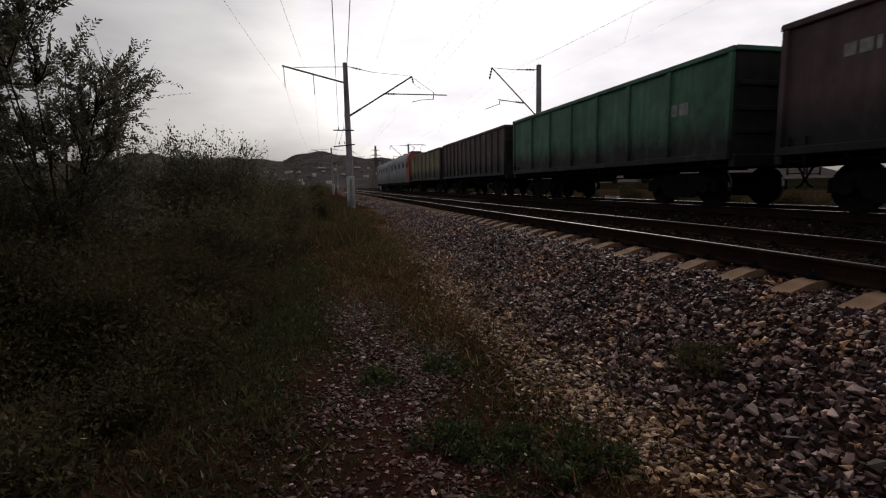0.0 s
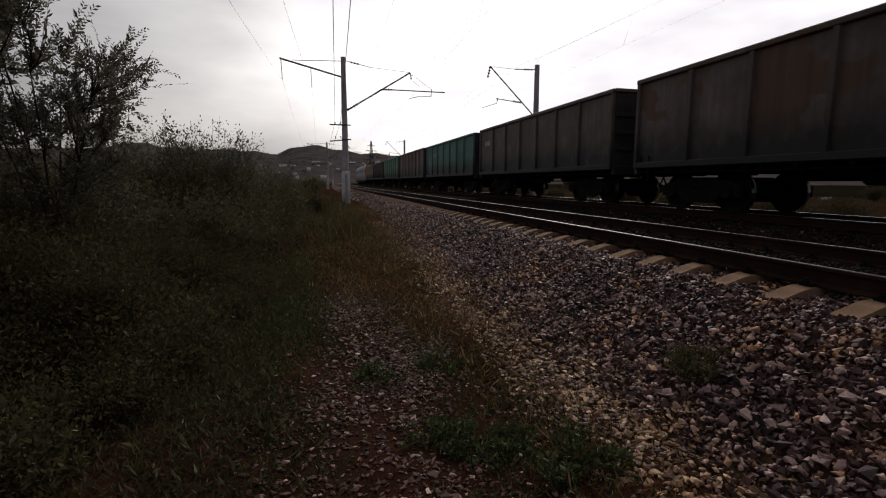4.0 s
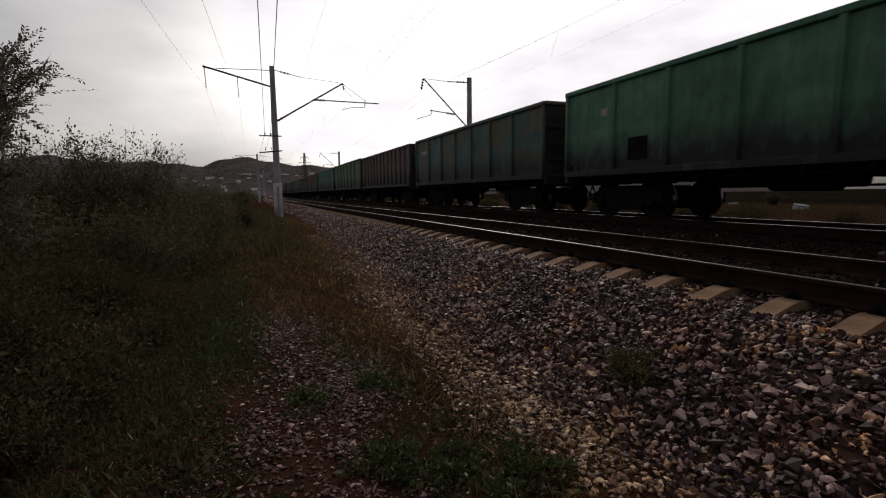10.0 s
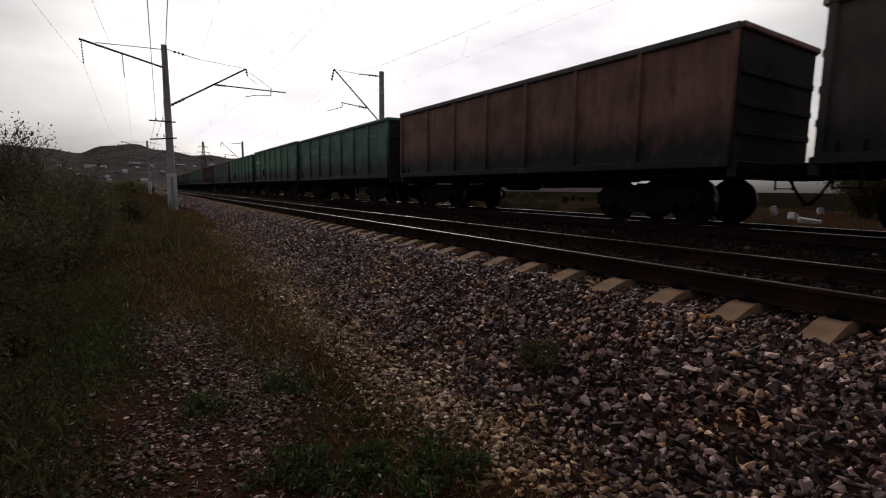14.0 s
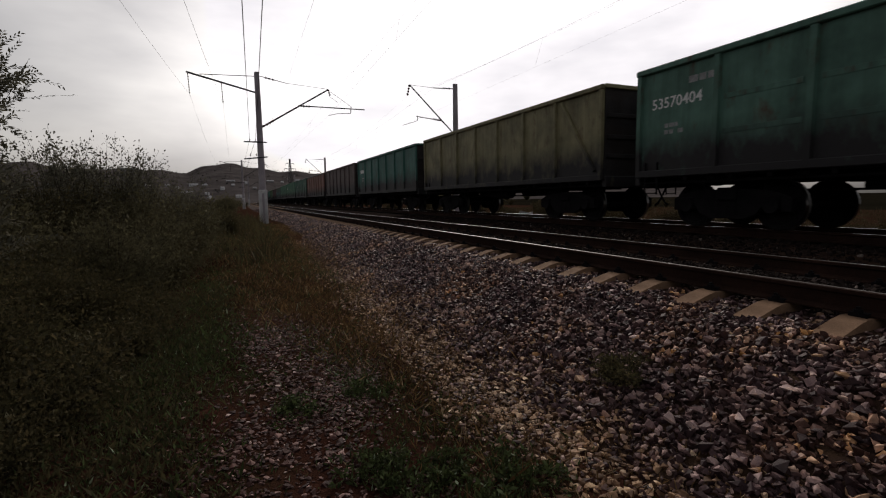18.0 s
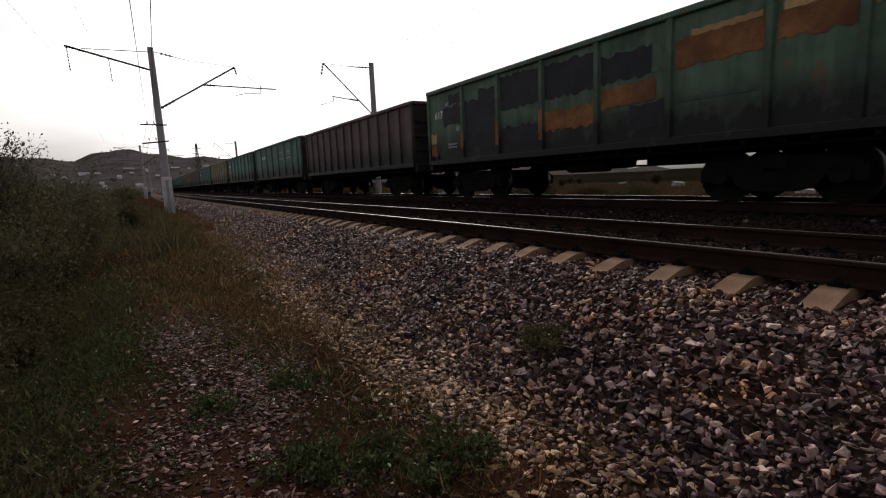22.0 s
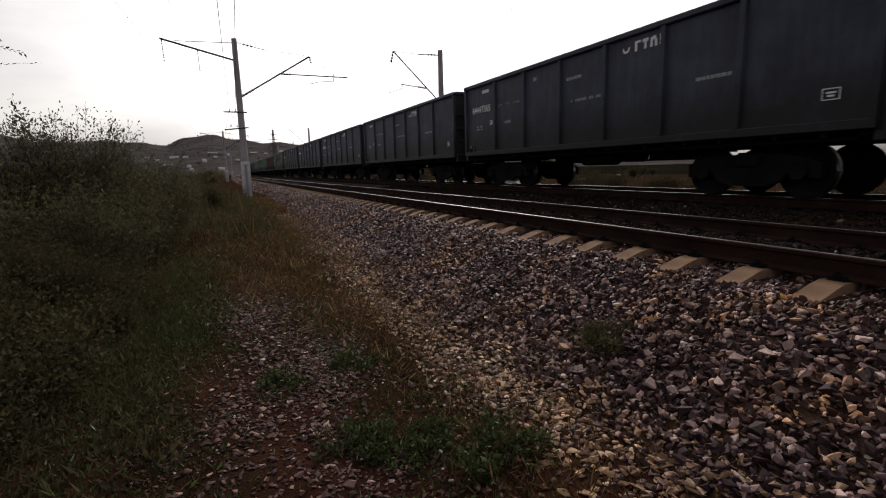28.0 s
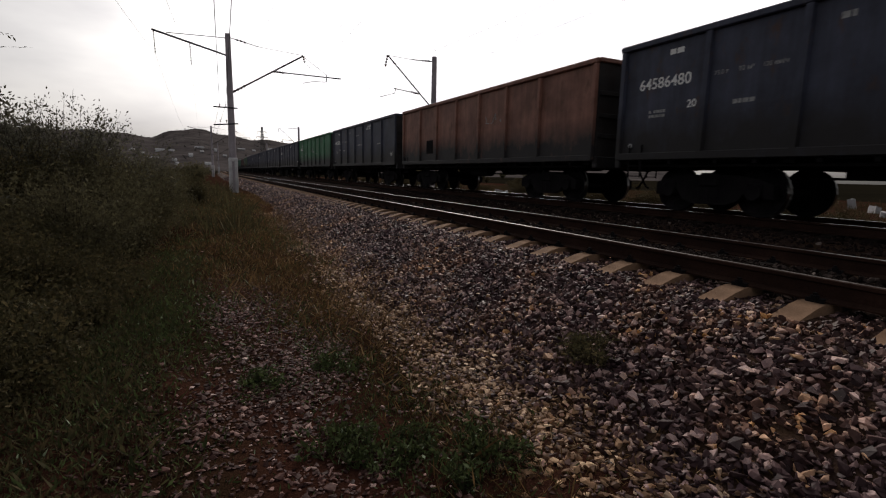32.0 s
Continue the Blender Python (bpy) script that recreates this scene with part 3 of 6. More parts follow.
def wheel_mesh():
    """A solid wheel: tread and flange rim, dished disc, hub. Its axle lies along x."""
    prof = [(-0.065, 0.06), (-0.065, 0.14), (-0.02, 0.16), (-0.03, 0.38), (-0.065, 0.40), (-0.065, 0.478), (0.035, 0.475), (0.042, 0.503), (0.066, 0.503), (0.066, 0.40), (0.015, 0.38), (0.02, 0.16), (0.065, 0.14), (0.065, 0.06)]
    seg, vs, fs, idx = 28, [], [], []
    for j in range(seg):
        a = 2 * math.pi * j / seg
        vs += [(x, r * math.cos(a), r * math.sin(a)) for x, r in prof]
    k = len(prof)
    for j in range(seg):
        for i in range(k - 1):
            j2 = (j + 1) % seg
            fs.append((j * k + i, j * k + i + 1, j2 * k + i + 1, j2 * k + i))
            idx.append(1 if i in (5, 6) else 0)
    return mesh_from("wheel", vs, fs, [M_STEEL, M_TREAD], idx)


def side_frame_mesh():
    """A cast three-piece bogie side frame: pedestals at the axles, an arch and a spring opening."""
    out = [(-1.28, 0.36), (-1.28, 0.62), (-1.05, 0.72), (-0.55, 0.80), (0.55, 0.80), (1.05, 0.72), (1.28, 0.62), (1.28, 0.36), (1.10, 0.36), (1.06, 0.55), (0.80, 0.55), (0.62, 0.30), (0.35, 0.20),
           (-0.35, 0.20), (-0.62, 0.30), (-0.80, 0.55), (-1.06, 0.55), (-1.10, 0.36)]
    bm = bmesh.new()
    f = bm.faces.new([bm.verts.new((0, y, z)) for y, z in out])
    r = bmesh.ops.extrude_face_region(bm, geom=[f])
    for v in r["geom"]:
        if isinstance(v, bmesh.types.BMVert):
            v.co.x += 0.14
    bmesh.ops.recalc_face_normals(bm, faces=bm.faces)
    me = bpy.data.meshes.new("side_frame")
    bm.to_mesh(me)
    bm.free()
    me.materials.append(M_STEEL)
    return me


def made(name, bm, mat):
    me = bpy.data.meshes.new(name)
    bm.to_mesh(me)
    bm.free()
    for m in mat if isinstance(mat, (list, tuple)) else [mat]:
        me.materials.append(m)
    return me


WHEEL, SIDE_FRAME = wheel_mesh(), side_frame_mesh()
AXLE = made("axle", tubed((-1.08, 0, 0), (1.08, 0, 0), 0.085, seg=10), M_STEEL)
AXLE_BOX = made("axle_box", box(tube(bmesh.new(), (-0.11, 0, 0), (0.11, 0, 0), 0.15, seg=12), -0.08, 0.08, -0.15, 0.15, -0.05, 0.17, 0.02), M_STEEL)


def spring_mesh():
    bm = bmesh.new()
    for y in (-0.2, 0.0, 0.2):
        for k in range(5):
            tube(bm, (0, y, 0.28 + k * 0.06), (0, y, 0.31 + k * 0.06), 0.09, seg=8)
    return made("spring_nest", bm, M_STEEL)


SPRING = spring_mesh()
BOLSTER = made("bogie", box(box(bmesh.new(), -1.15, 1.15, -0.22, 0.22, 0.56, 0.84, 0.04), -0.25, 0.25, -0.25, 0.25, 0.84, 1.0), M_STEEL)


def add_bogie(wagon, y):
    bogie = part("bogie", BOLSTER, None, wagon, "two-axle cast steel bogie", place=pose(0, y, 0))
    for sx in (-1, 1):
        part("side_frame", SIDE_FRAME, None, bogie, place=pose(sx * 1.02 - 0.07, 0, 0))
        tagged(part("spring_nest", SPRING, None, bogie, place=pose(sx * 1.02, 0, 0)), kind="stuff")
        for sy in (-0.925, 0.925):
            part("wheel", WHEEL, None, bogie, place=pose(sx * 0.80, sy, 0.475, 0, 0, 180 if sx > 0 else 0))
            part("axle_box", AXLE_BOX, None, bogie, place=pose(sx * 1.05, sy, 0.475))
    for sy in (-0.925, 0.925):
        part("axle", AXLE, None, bogie, place=pose(0, sy, 0.475))


def coupler_mesh():
    bm = boxed(-0.12, 0.12, 0.0, 0.42, -0.16, 0.16, 0.03)
    box(bm, -0.22, 0.10, 0.36, 0.60, -0.17, 0.17, 0.05)
    box(bm, 0.10, 0.24, 0.40, 0.52, -0.14, 0.14, 0.03)
    return made("coupler", bm, M_STEEL)


def hose_mesh():
    pts = [(-0.35, 0.05, 1.02), (-0.36, 0.16, 0.86), (-0.36, 0.28, 0.64), (-0.34, 0.40, 0.50), (-0.31, 0.52, 0.45), (-0.2, 0.6, 0.46)]
    return wire_mesh("brake_hose", pts, 0.025, M_STEEL, 6)


COUPLER, HOSE = coupler_mesh(), hose_mesh()


def hatch_mesh():
    """A floor hatch between two cross members, with its torsion bar and two hooks."""
    bm = boxed(-1.42, -0.35, -0.62, 0.62, 1.16, 1.22)
    for y in (-0.4, 0.0, 0.4):
        box(bm, -1.40, -0.38, y - 0.03, y + 0.03, 1.06, 1.16)
    tube(bm, (-1.44, -0.5, 1.10), (-1.44, 0.5, 1.10), 0.03, seg=6)
    box(bm, -1.50, -1.42, -0.42, -0.34, 1.02, 1.22)
    box(bm, -1.50, -1.42, 0.34, 0.42, 1.02, 1.22)
    return made("floor_hatch", bm, M_STEEL)


HATCH = hatch_mesh()
SILL = made("centre_sill", box(box(bmesh.new(), -0.26, 0.26, -6.2, 6.2, 0.92, 1.24), -0.20, 0.20, -6.45, 6.45, 0.98, 1.20), M_STEEL)
TANK = made("air_tank", tube(tube(bmesh.new(), (-0.75, -0.6, 0.86), (-0.75, 0.6, 0.86), 0.20, seg=14), (-0.75, -0.9, 0.86), (-0.75, -0.6, 0.86), 0.05, seg=8), M_STEEL)
CYLINDER = made("brake_cylinder", tube(tube(bmesh.new(), (0.5, -0.35, 0.92), (0.5, 0.3, 0.92), 0.19, seg=14), (0.5, 0.3, 0.92), (0.5, 1.5, 0.90), 0.03, seg=6), M_STEEL)
CROSS = made("cross_member", box(box(bmesh.new(), -1.40, 1.40, -0.10, 0.10, 1.02, 1.21), -0.9, 0.9, -0.08, 0.08, 0.90, 1.02), M_STEEL)
SHAFT = made("hatch_shaft", tubed((0, -6.2, 0.985), (0, 6.2, 0.985), 0.035, seg=6), M_STEEL)
LEVERS = made("lever_box", boxed(-0.6, 0.4, -0.55, 0.55, 0.76, 1.1, 0.03), M_STEEL)
BRAKE_ROD = made("brake_rod", tubed((-0.45, -4.0, 0.76), (-0.45, 4.0, 0.76), 0.022, seg=6), M_STEEL)


def ladder_mesh():
    bm = bmesh.new()
    for y in (-0.17, 0.17):
        box(bm, -0.012, 0.012, y - 0.015, y + 0.015, 0.72, 1.45)
    for z in (0.75, 0.98, 1.21):
        tube(bm, (0, -0.17, z), (0, 0.17, z), 0.012, seg=6)
    return made("step_ladder", bm, M_STEEL)


LADDER = ladder_mesh()


def text_mesh(body, size, bold=0.0):
    cu = bpy.data.curves.new("stencil", 'FONT')
    cu.body, cu.size, cu.offset, cu.extrude = body, size, bold, 0.0015
    cu.resolution_u = 3
    ob = new("stencil", cu)
    dg = bpy.context.evaluated_depsgraph_get()
    me = bpy.data.meshes.new_from_object(ob.evaluated_get(dg))
    bpy.data.objects.remove(ob)
    return me


FACE = Matrix(((0, 0, -1, 0), (-1, 0, 0, 0), (0, 1, 0, 0), (0, 0, 0, 1)))      # text on the -x wall, read from -x


def add_text(wagon, body, y, z, size, mat, x, name="stencilled_number", slant=0.0):
    me = text_mesh(body, size, size * 0.012)
    me.materials.clear()
    me.materials.append(mat)
    part(name, me, None, wagon, "white stencilled figures " + body, place=Matrix.Translation((x, y, z)) @ FACE)


def bars_mesh(w, h, lines, seed):
    """Unreadable small writing: broken bars in rows."""
    g = np.random.default_rng(seed)
    bm = bmesh.new()
    for k in range(lines):
        y, z0 = 0.0, -k * h * 1.6
        while y < w:
            ln = g.uniform(0.6, 1.6) * h
            if g.uniform() < 0.85:
                box(bm, -0.001, 0.001, -min(y + ln, w), -y, z0, z0 + h)
            y += ln + 0.25 * h
    return bm


def emblem_mesh():
    """The owner's mark as plain shapes: a round shield and four blocks."""
    bm = bmesh.new()
    n = 12
    for k in range(n):
        a0, a1 = math.pi * (0.95 + 1.1 * k / n), math.pi * (0.95 + 1.1 * (k + 1) / n)
        v = [bm.verts.new((0, -(0.1 + r * math.cos(a)), 0.12 + r * math.sin(a))) for a, r in ((a0, 0.11), (a1, 0.11), (a1, 0.065), (a0, 0.065))]
        bm.faces.new(v)
    r = bmesh.ops.extrude_face_region(bm, geom=bm.faces[:])
    for v in r["geom"]:
        if isinstance(v, bmesh.types.BMVert):
            v.co.x += 0.002
    for y, w, z0, z1 in ((0.36, 0.07, 0, 0.22), (0.43, 0.10, 0.17, 0.22), (0.58, 0.16, 0.15, 0.22), (0.63, 0.06, 0, 0.15), (0.80, 0.06, 0, 0.2), (0.86, 0.09, 0.14, 0.22), (0.92, 0.06, 0, 0.14), (1.05, 0.07, 0, 0.22), (1.12, 0.10, 0.07, 0.15)):
        box(bm, -0.001, 0.001, -y - w, -y, z0, z1)
    return bm


def roundel_mesh():
    """A small ring with a row of short blocks beside it."""
    bm = bmesh.new()
    for k in range(14):
        a0, a1 = 2 * math.pi * k / 14, 2 * math.pi * (k + 0.85) / 14
        bm.faces.new([bm.verts.new((0, -(0.13 + r * math.cos(a)), 0.13 + r * math.sin(a))) for a, r in ((a0, 0.14), (a1, 0.14), (a1, 0.05), (a0, 0.05))])
    r = bmesh.ops.extrude_face_region(bm, geom=bm.faces[:])
    for v in r["geom"]:
        if isinstance(v, bmesh.types.BMVert):
            v.co.x += 0.002
    for y in (0.40, 0.53, 0.66, 0.79):
        box(bm, -0.001, 0.001, -y - 0.10, -y, 0.09, 0.19)
    return bm


def ragged_patch(y0, y1, z0, z1, seed, deep):
    """A patch of paint on the side wall with an uneven upper and lower edge."""
    g = np.random.default_rng(seed)
    n = max(2, int((y1 - y0) / 0.09))
    j = min(0.05, (z1 - z0) * 0.18)
    bm = bmesh.new()
    lo, hi = [], []
    for i in range(n + 1):
        y = y0 + (y1 - y0) * i / n
        lo.append(bm.verts.new((-HALF_W - deep, y, z0 + g.uniform(-j, j))))
        hi.append(bm.verts.new((-HALF_W - deep, y, z1 + g.uniform(-j, j))))
    for i in range(n):
        bm.faces.new((lo[i], hi[i], hi[i + 1], lo[i + 1]))
    r = bmesh.ops.extrude_face_region(bm, geom=bm.faces[:])
    for v in r["geom"]:
        if isinstance(v, bmesh.types.BMVert):
            v.co.x += 0.004
    bmesh.ops.recalc_face_normals(bm, faces=bm.faces)
    return bm


def chalk_mesh(w, h, count, seed):
    """Chalk scribble: thin crooked strokes."""
    g = np.random.default_rng(seed)
    bm = bmesh.new()
    for k in range(count):
        y, z = -w * (k + 0.5) / count, g.uniform(0, 0.3) * h
        for _ in range(3):
            y2, z2 = y + g.uniform(-0.12, 0.12), min(max(z + g.uniform(-0.8, 0.9) * h, 0), h)
            tube(bm, (0, y, z), (0, y2, z2), 0.012, seg=4)
            y, z = y2, z2
    return bm


def framed_plate_mesh():
    """A small painted frame with two rows inside."""
    bm = boxed(-0.001, 0.001, -0.26, 0, 0.17, 0.185)
    box(bm, -0.001, 0.001, -0.26, 0, 0, 0.015)
    box(bm, -0.001, 0.001, -0.015, 0, 0.015, 0.17)
    box(bm, -0.001, 0.001, -0.26, -0.245, 0.015, 0.17)
    box(bm, -0.001, 0.001, -0.20, -0.06, 0.10, 0.13)
    box(bm, -0.001, 0.001, -0.18, -0.08, 0.05, 0.08)
    return bm


WAGON_GAUGE = {}


def wall_meshes(kind, front=0.0, back=0.0, lift=0.0):
    """Side panel, rib, end wall and other body shapes of one wagon type; they are shared by its wagons and take each wagon's own paint."""
    key = (kind, front, back, lift)
    if key in WAGON_GAUGE:
        return WAGON_GAUGE[key]
    y0, y1, top = -BODY / 2 - back, BODY / 2 + front, TOP + lift
    d = {}
    d["side_wall"] = boxed(-0.03, 0.03, y0, y1, FLOOR, top - 0.04)
    # faint pressed swages along the wall
    n = 13 if kind == "many" else 7
    ys = [y0 + 0.06 + (y1 - y0 - 0.12) * k / n for k in range(n + 1)] if n > 7 else [y0 + 0.06] + ([-5.55] if kind == "swaged" else []) + [-4.325, -2.595, -0.865, 0.865, 2.595, 4.325] + [y1 - 0.06]
    d["ribs"] = ys
    bm = bmesh.new()
    w = 0.055 if kind == "many" else 0.075
    prof = [(-0.03, -w), (-0.10, -w * 0.72), (-0.10, w * 0.72), (-0.03, w)]
    a = [bm.verts.new((x, y, FLOOR - 0.12)) for x, y in prof]
    b = [bm.verts.new((x, y, top - 0.10)) for x, y in prof]
    for i in range(3):
        bm.faces.new((a[i], a[i + 1], b[i + 1], b[i]))
    bm.faces.new(a), bm.faces.new(b)
    bmesh.ops.recalc_face_normals(bm, faces=bm.faces)
    d["rib"] = bm
    d["top_rail"] = boxed(-0.11, 0.05, y0 - 0.03, y1 + 0.03, top - 0.10, top + 0.03, 0.02)
    d["side_sill"] = boxed(-0.10, 0.06, y0, y1, FLOOR - 0.16, FLOOR, 0.015)
    for z in (1.95, 2.62):
        d["swage_%d" % (z * 100)] = boxed(-0.037, -0.03, -0.73, 0.73, z - 0.05, z + 0.05, 0.003)
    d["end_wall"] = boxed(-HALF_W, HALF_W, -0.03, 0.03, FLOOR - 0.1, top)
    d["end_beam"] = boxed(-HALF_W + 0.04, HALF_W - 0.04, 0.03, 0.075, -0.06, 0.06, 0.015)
    d["end_rail"] = boxed(-HALF_W - 0.05, HALF_W + 0.05, -0.05, 0.10, top - 0.08, top + 0.03, 0.02)
    d["buffer_beam"] = boxed(-HALF_W, HALF_W, -0.06, 0.10, FLOOR - 0.34, FLOOR - 0.04, 0.02)
    d["floor"] = boxed(-HALF_W + 0.03, HALF_W - 0.03, y0 + 0.03, y1 - 0.03, FLOOR - 0.06, FLOOR)
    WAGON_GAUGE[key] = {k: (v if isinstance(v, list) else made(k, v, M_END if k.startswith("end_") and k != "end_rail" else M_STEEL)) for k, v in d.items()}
    return WAGON_GAUGE[key]


def own(me, mat):
    """The mesh with the wagon's own paint: a copy per paint, shared by the parts of that wagon."""
    c = me.copy()
    c.materials.clear()
    c.materials.append(mat)
    return c


def build_wagon(label, mat, kind="seven", number="", marks=None, brace=False, rim=None, plate=None, late=False, seed=0, grow=(0.0, 0.0, 0.0)):
    wagon = tagged(empty("gondola_wagon"), label, "goods wagon", "wagons of the train")
    d = wall_meshes(kind, *grow)
    hy = BODY / 2
    P = {k: own(v, mat) for k, v in d.items() if k != "ribs"}
    RIM = own(d["top_rail"], rim) if rim else P["top_rail"]
    flip = {-1: 0, 1: 180}
    for sx in (-1, 1):
        m = pose(sx * HALF_W, 0, 0, 0, 0, flip[sx])
        if sx > 0:
            m = pose(HALF_W, grow[0] - grow[1], 0, 0, 0, 180)
        part("side_wall", P["side_wall"], None, wagon, place=m)
        part("top_rail", RIM, None, wagon, place=m)
        part("side_sill", P["side_sill"], None, wagon, place=m)
        for y in d["ribs"]:
            part("rib", P["rib"], None, wagon, place=pose(sx * HALF_W, y, 0, 0, 0, flip[sx]))
        if kind == "swaged":
            for a, b in zip(d["ribs"][2:-2], d["ribs"][3:-1]):
                for z in (1.95, 2.62):
                    part("panel_swage", P["swage_%d" % (z * 100)], None, wagon, place=pose(sx * HALF_W, (a + b) / 2, 0, 0, 0, flip[sx]))
    for sy in (-1, 1):
        ye = hy + grow[0] if sy > 0 else -hy - grow[1]
        m = pose(0, ye, 0, 0, 0, 0 if sy > 0 else 180)
        part("end_wall", d["end_wall"], None, wagon, "dusty end wall with the shade between wagons in its colour", place=m)
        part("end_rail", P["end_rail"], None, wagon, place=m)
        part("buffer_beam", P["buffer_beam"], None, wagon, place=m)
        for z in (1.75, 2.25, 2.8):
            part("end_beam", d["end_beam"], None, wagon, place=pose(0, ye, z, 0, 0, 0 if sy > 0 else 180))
        part("coupler", COUPLER, None, wagon, place=pose(0, sy * (hy - 0.02), 1.05, 0, 0, 0 if sy > 0 else 180))
        part("brake_hose", HOSE, None, wagon, place=pose(0, sy * hy, 0, 0, 0, 0 if sy > 0 else 180))
        add_bogie(wagon, sy * 4.325)
    part("floor", d["floor"], None, wagon)
    part("centre_sill", SILL, None, wagon)
    for k in range(7):
        y = -5.4 + 1.8 * k
        for sx in (-1, 1):
            part("floor_hatch", HATCH, None, wagon, place=pose(0, y, 0, 0, 0, 0 if sx < 0 else 180))
    for k in range(8):
        part("cross_member", CROSS, None, wagon, place=pose(0, -6.3 + 1.8 * k, 0))
    for sx in (-1, 1):
        part("hatch_shaft", SHAFT, None, wagon, place=pose(sx * 1.28, 0, 0))
    for y in (1.65, -2.05):
        part("lever_box", LEVERS, None, wagon, place=pose(0, y, 0))
    part("air_tank", TANK, None, wagon)
    part("brake_cylinder", CYLINDER, None, wagon)
    part("brake_rod", BRAKE_ROD, None, wagon)
    part("step_ladder", LADDER, None, wagon, place=pose(-HALF_W - 0.06, hy - 0.45, 0))
    part("step_ladder", LADDER, None, wagon, place=pose(HALF_W + 0.06, -hy + 0.45, 0))
    if brace:
        bm = tubed((-HALF_W - 0.055, -hy + 0.3, FLOOR + 0.1), (-HALF_W - 0.055, -hy + 1.75, TOP - 0.15), 0.05, seg=6)
        part("diagonal_brace", bm, mat, wagon, "diagonal steel brace")
    x = -HALF_W - 0.034
    if number:
        add_text(wagon, number, hy - (2.15 if late else 0.40), 2.64, 0.36 if late else 0.325, M_MARK if not late else M_MARKDIM, x)
    if plate:
        y, z = plate
        part("patch_plate", boxed(-HALF_W - 0.05, -HALF_W - 0.028, y - 0.32, y + 0.32, z - 0.28, z + 0.28, 0.008), M_STEEL, wagon, "dark welded repair plate")
    for k, (y, z, w, h, lines, dim) in enumerate(marks or []):
        part("faded_lettering", bars_mesh(w, h, lines, seed * 31 + k), M_MARKDIM if dim else M_MARK, wagon, "small worn white lettering", place=pose(x, y, z))
    if label.startswith("black"):
        tagged(part("owner_emblem", emblem_mesh(), M_MARK, wagon, "white owner's emblem of plain shapes", place=pose(x, -1.42, 3.16 + grow[2] * 0.5)), kind="stuff")
        for body, y, z, size, mat_ in (("20", 4.72, 2.16, 0.215, M_MARK), ("75.0 т", 4.18, 2.70, 0.115, M_MARKDIM), ("92 м³", 3.70, 2.70, 0.12, M_MARKDIM), ("120 км/ч", 3.27, 2.70, 0.11, M_MARKDIM)):
            add_text(wagon, body, y, z, size, mat_, x, "stencilled_figures")
        part("lashing_ring", tube(boxed(x - 0.02, x, 6.05, 6.13, 1.40, 1.46, 0.006), (x - 0.03, 6.09, 1.44), (x, 6.09, 1.44), 0.05, seg=8), M_MARKDIM, wagon, "small pale lashing ring")
        part("framed_mark", framed_plate_mesh(), M_MARK, wagon, "small framed white panel", place=pose(x, -5.70, 1.60))
    return wagon

# ---------------------------------------------------------------- locomotive
M_LOCO = paint("grey_locomotive_paint", (0.27, 0.28, 0.31), 0.15, dust=0.5)
M_RED = paint("red_locomotive_paint", (0.42, 0.05, 0.04), 0.1, dust=0.3, seed=3)
M_ROOF = rough_surface("dark_roof_paint", (0.05, 0.05, 0.055), (0.09, 0.09, 0.1), 1.5, 0.7)
M_GLASS, n_, l_, b_ = material("dark_window_glass", 0.08)
b_.inputs["Base Color"].default_value = (0.012, 0.014, 0.016, 1)
LOCO_LEN = 16.4


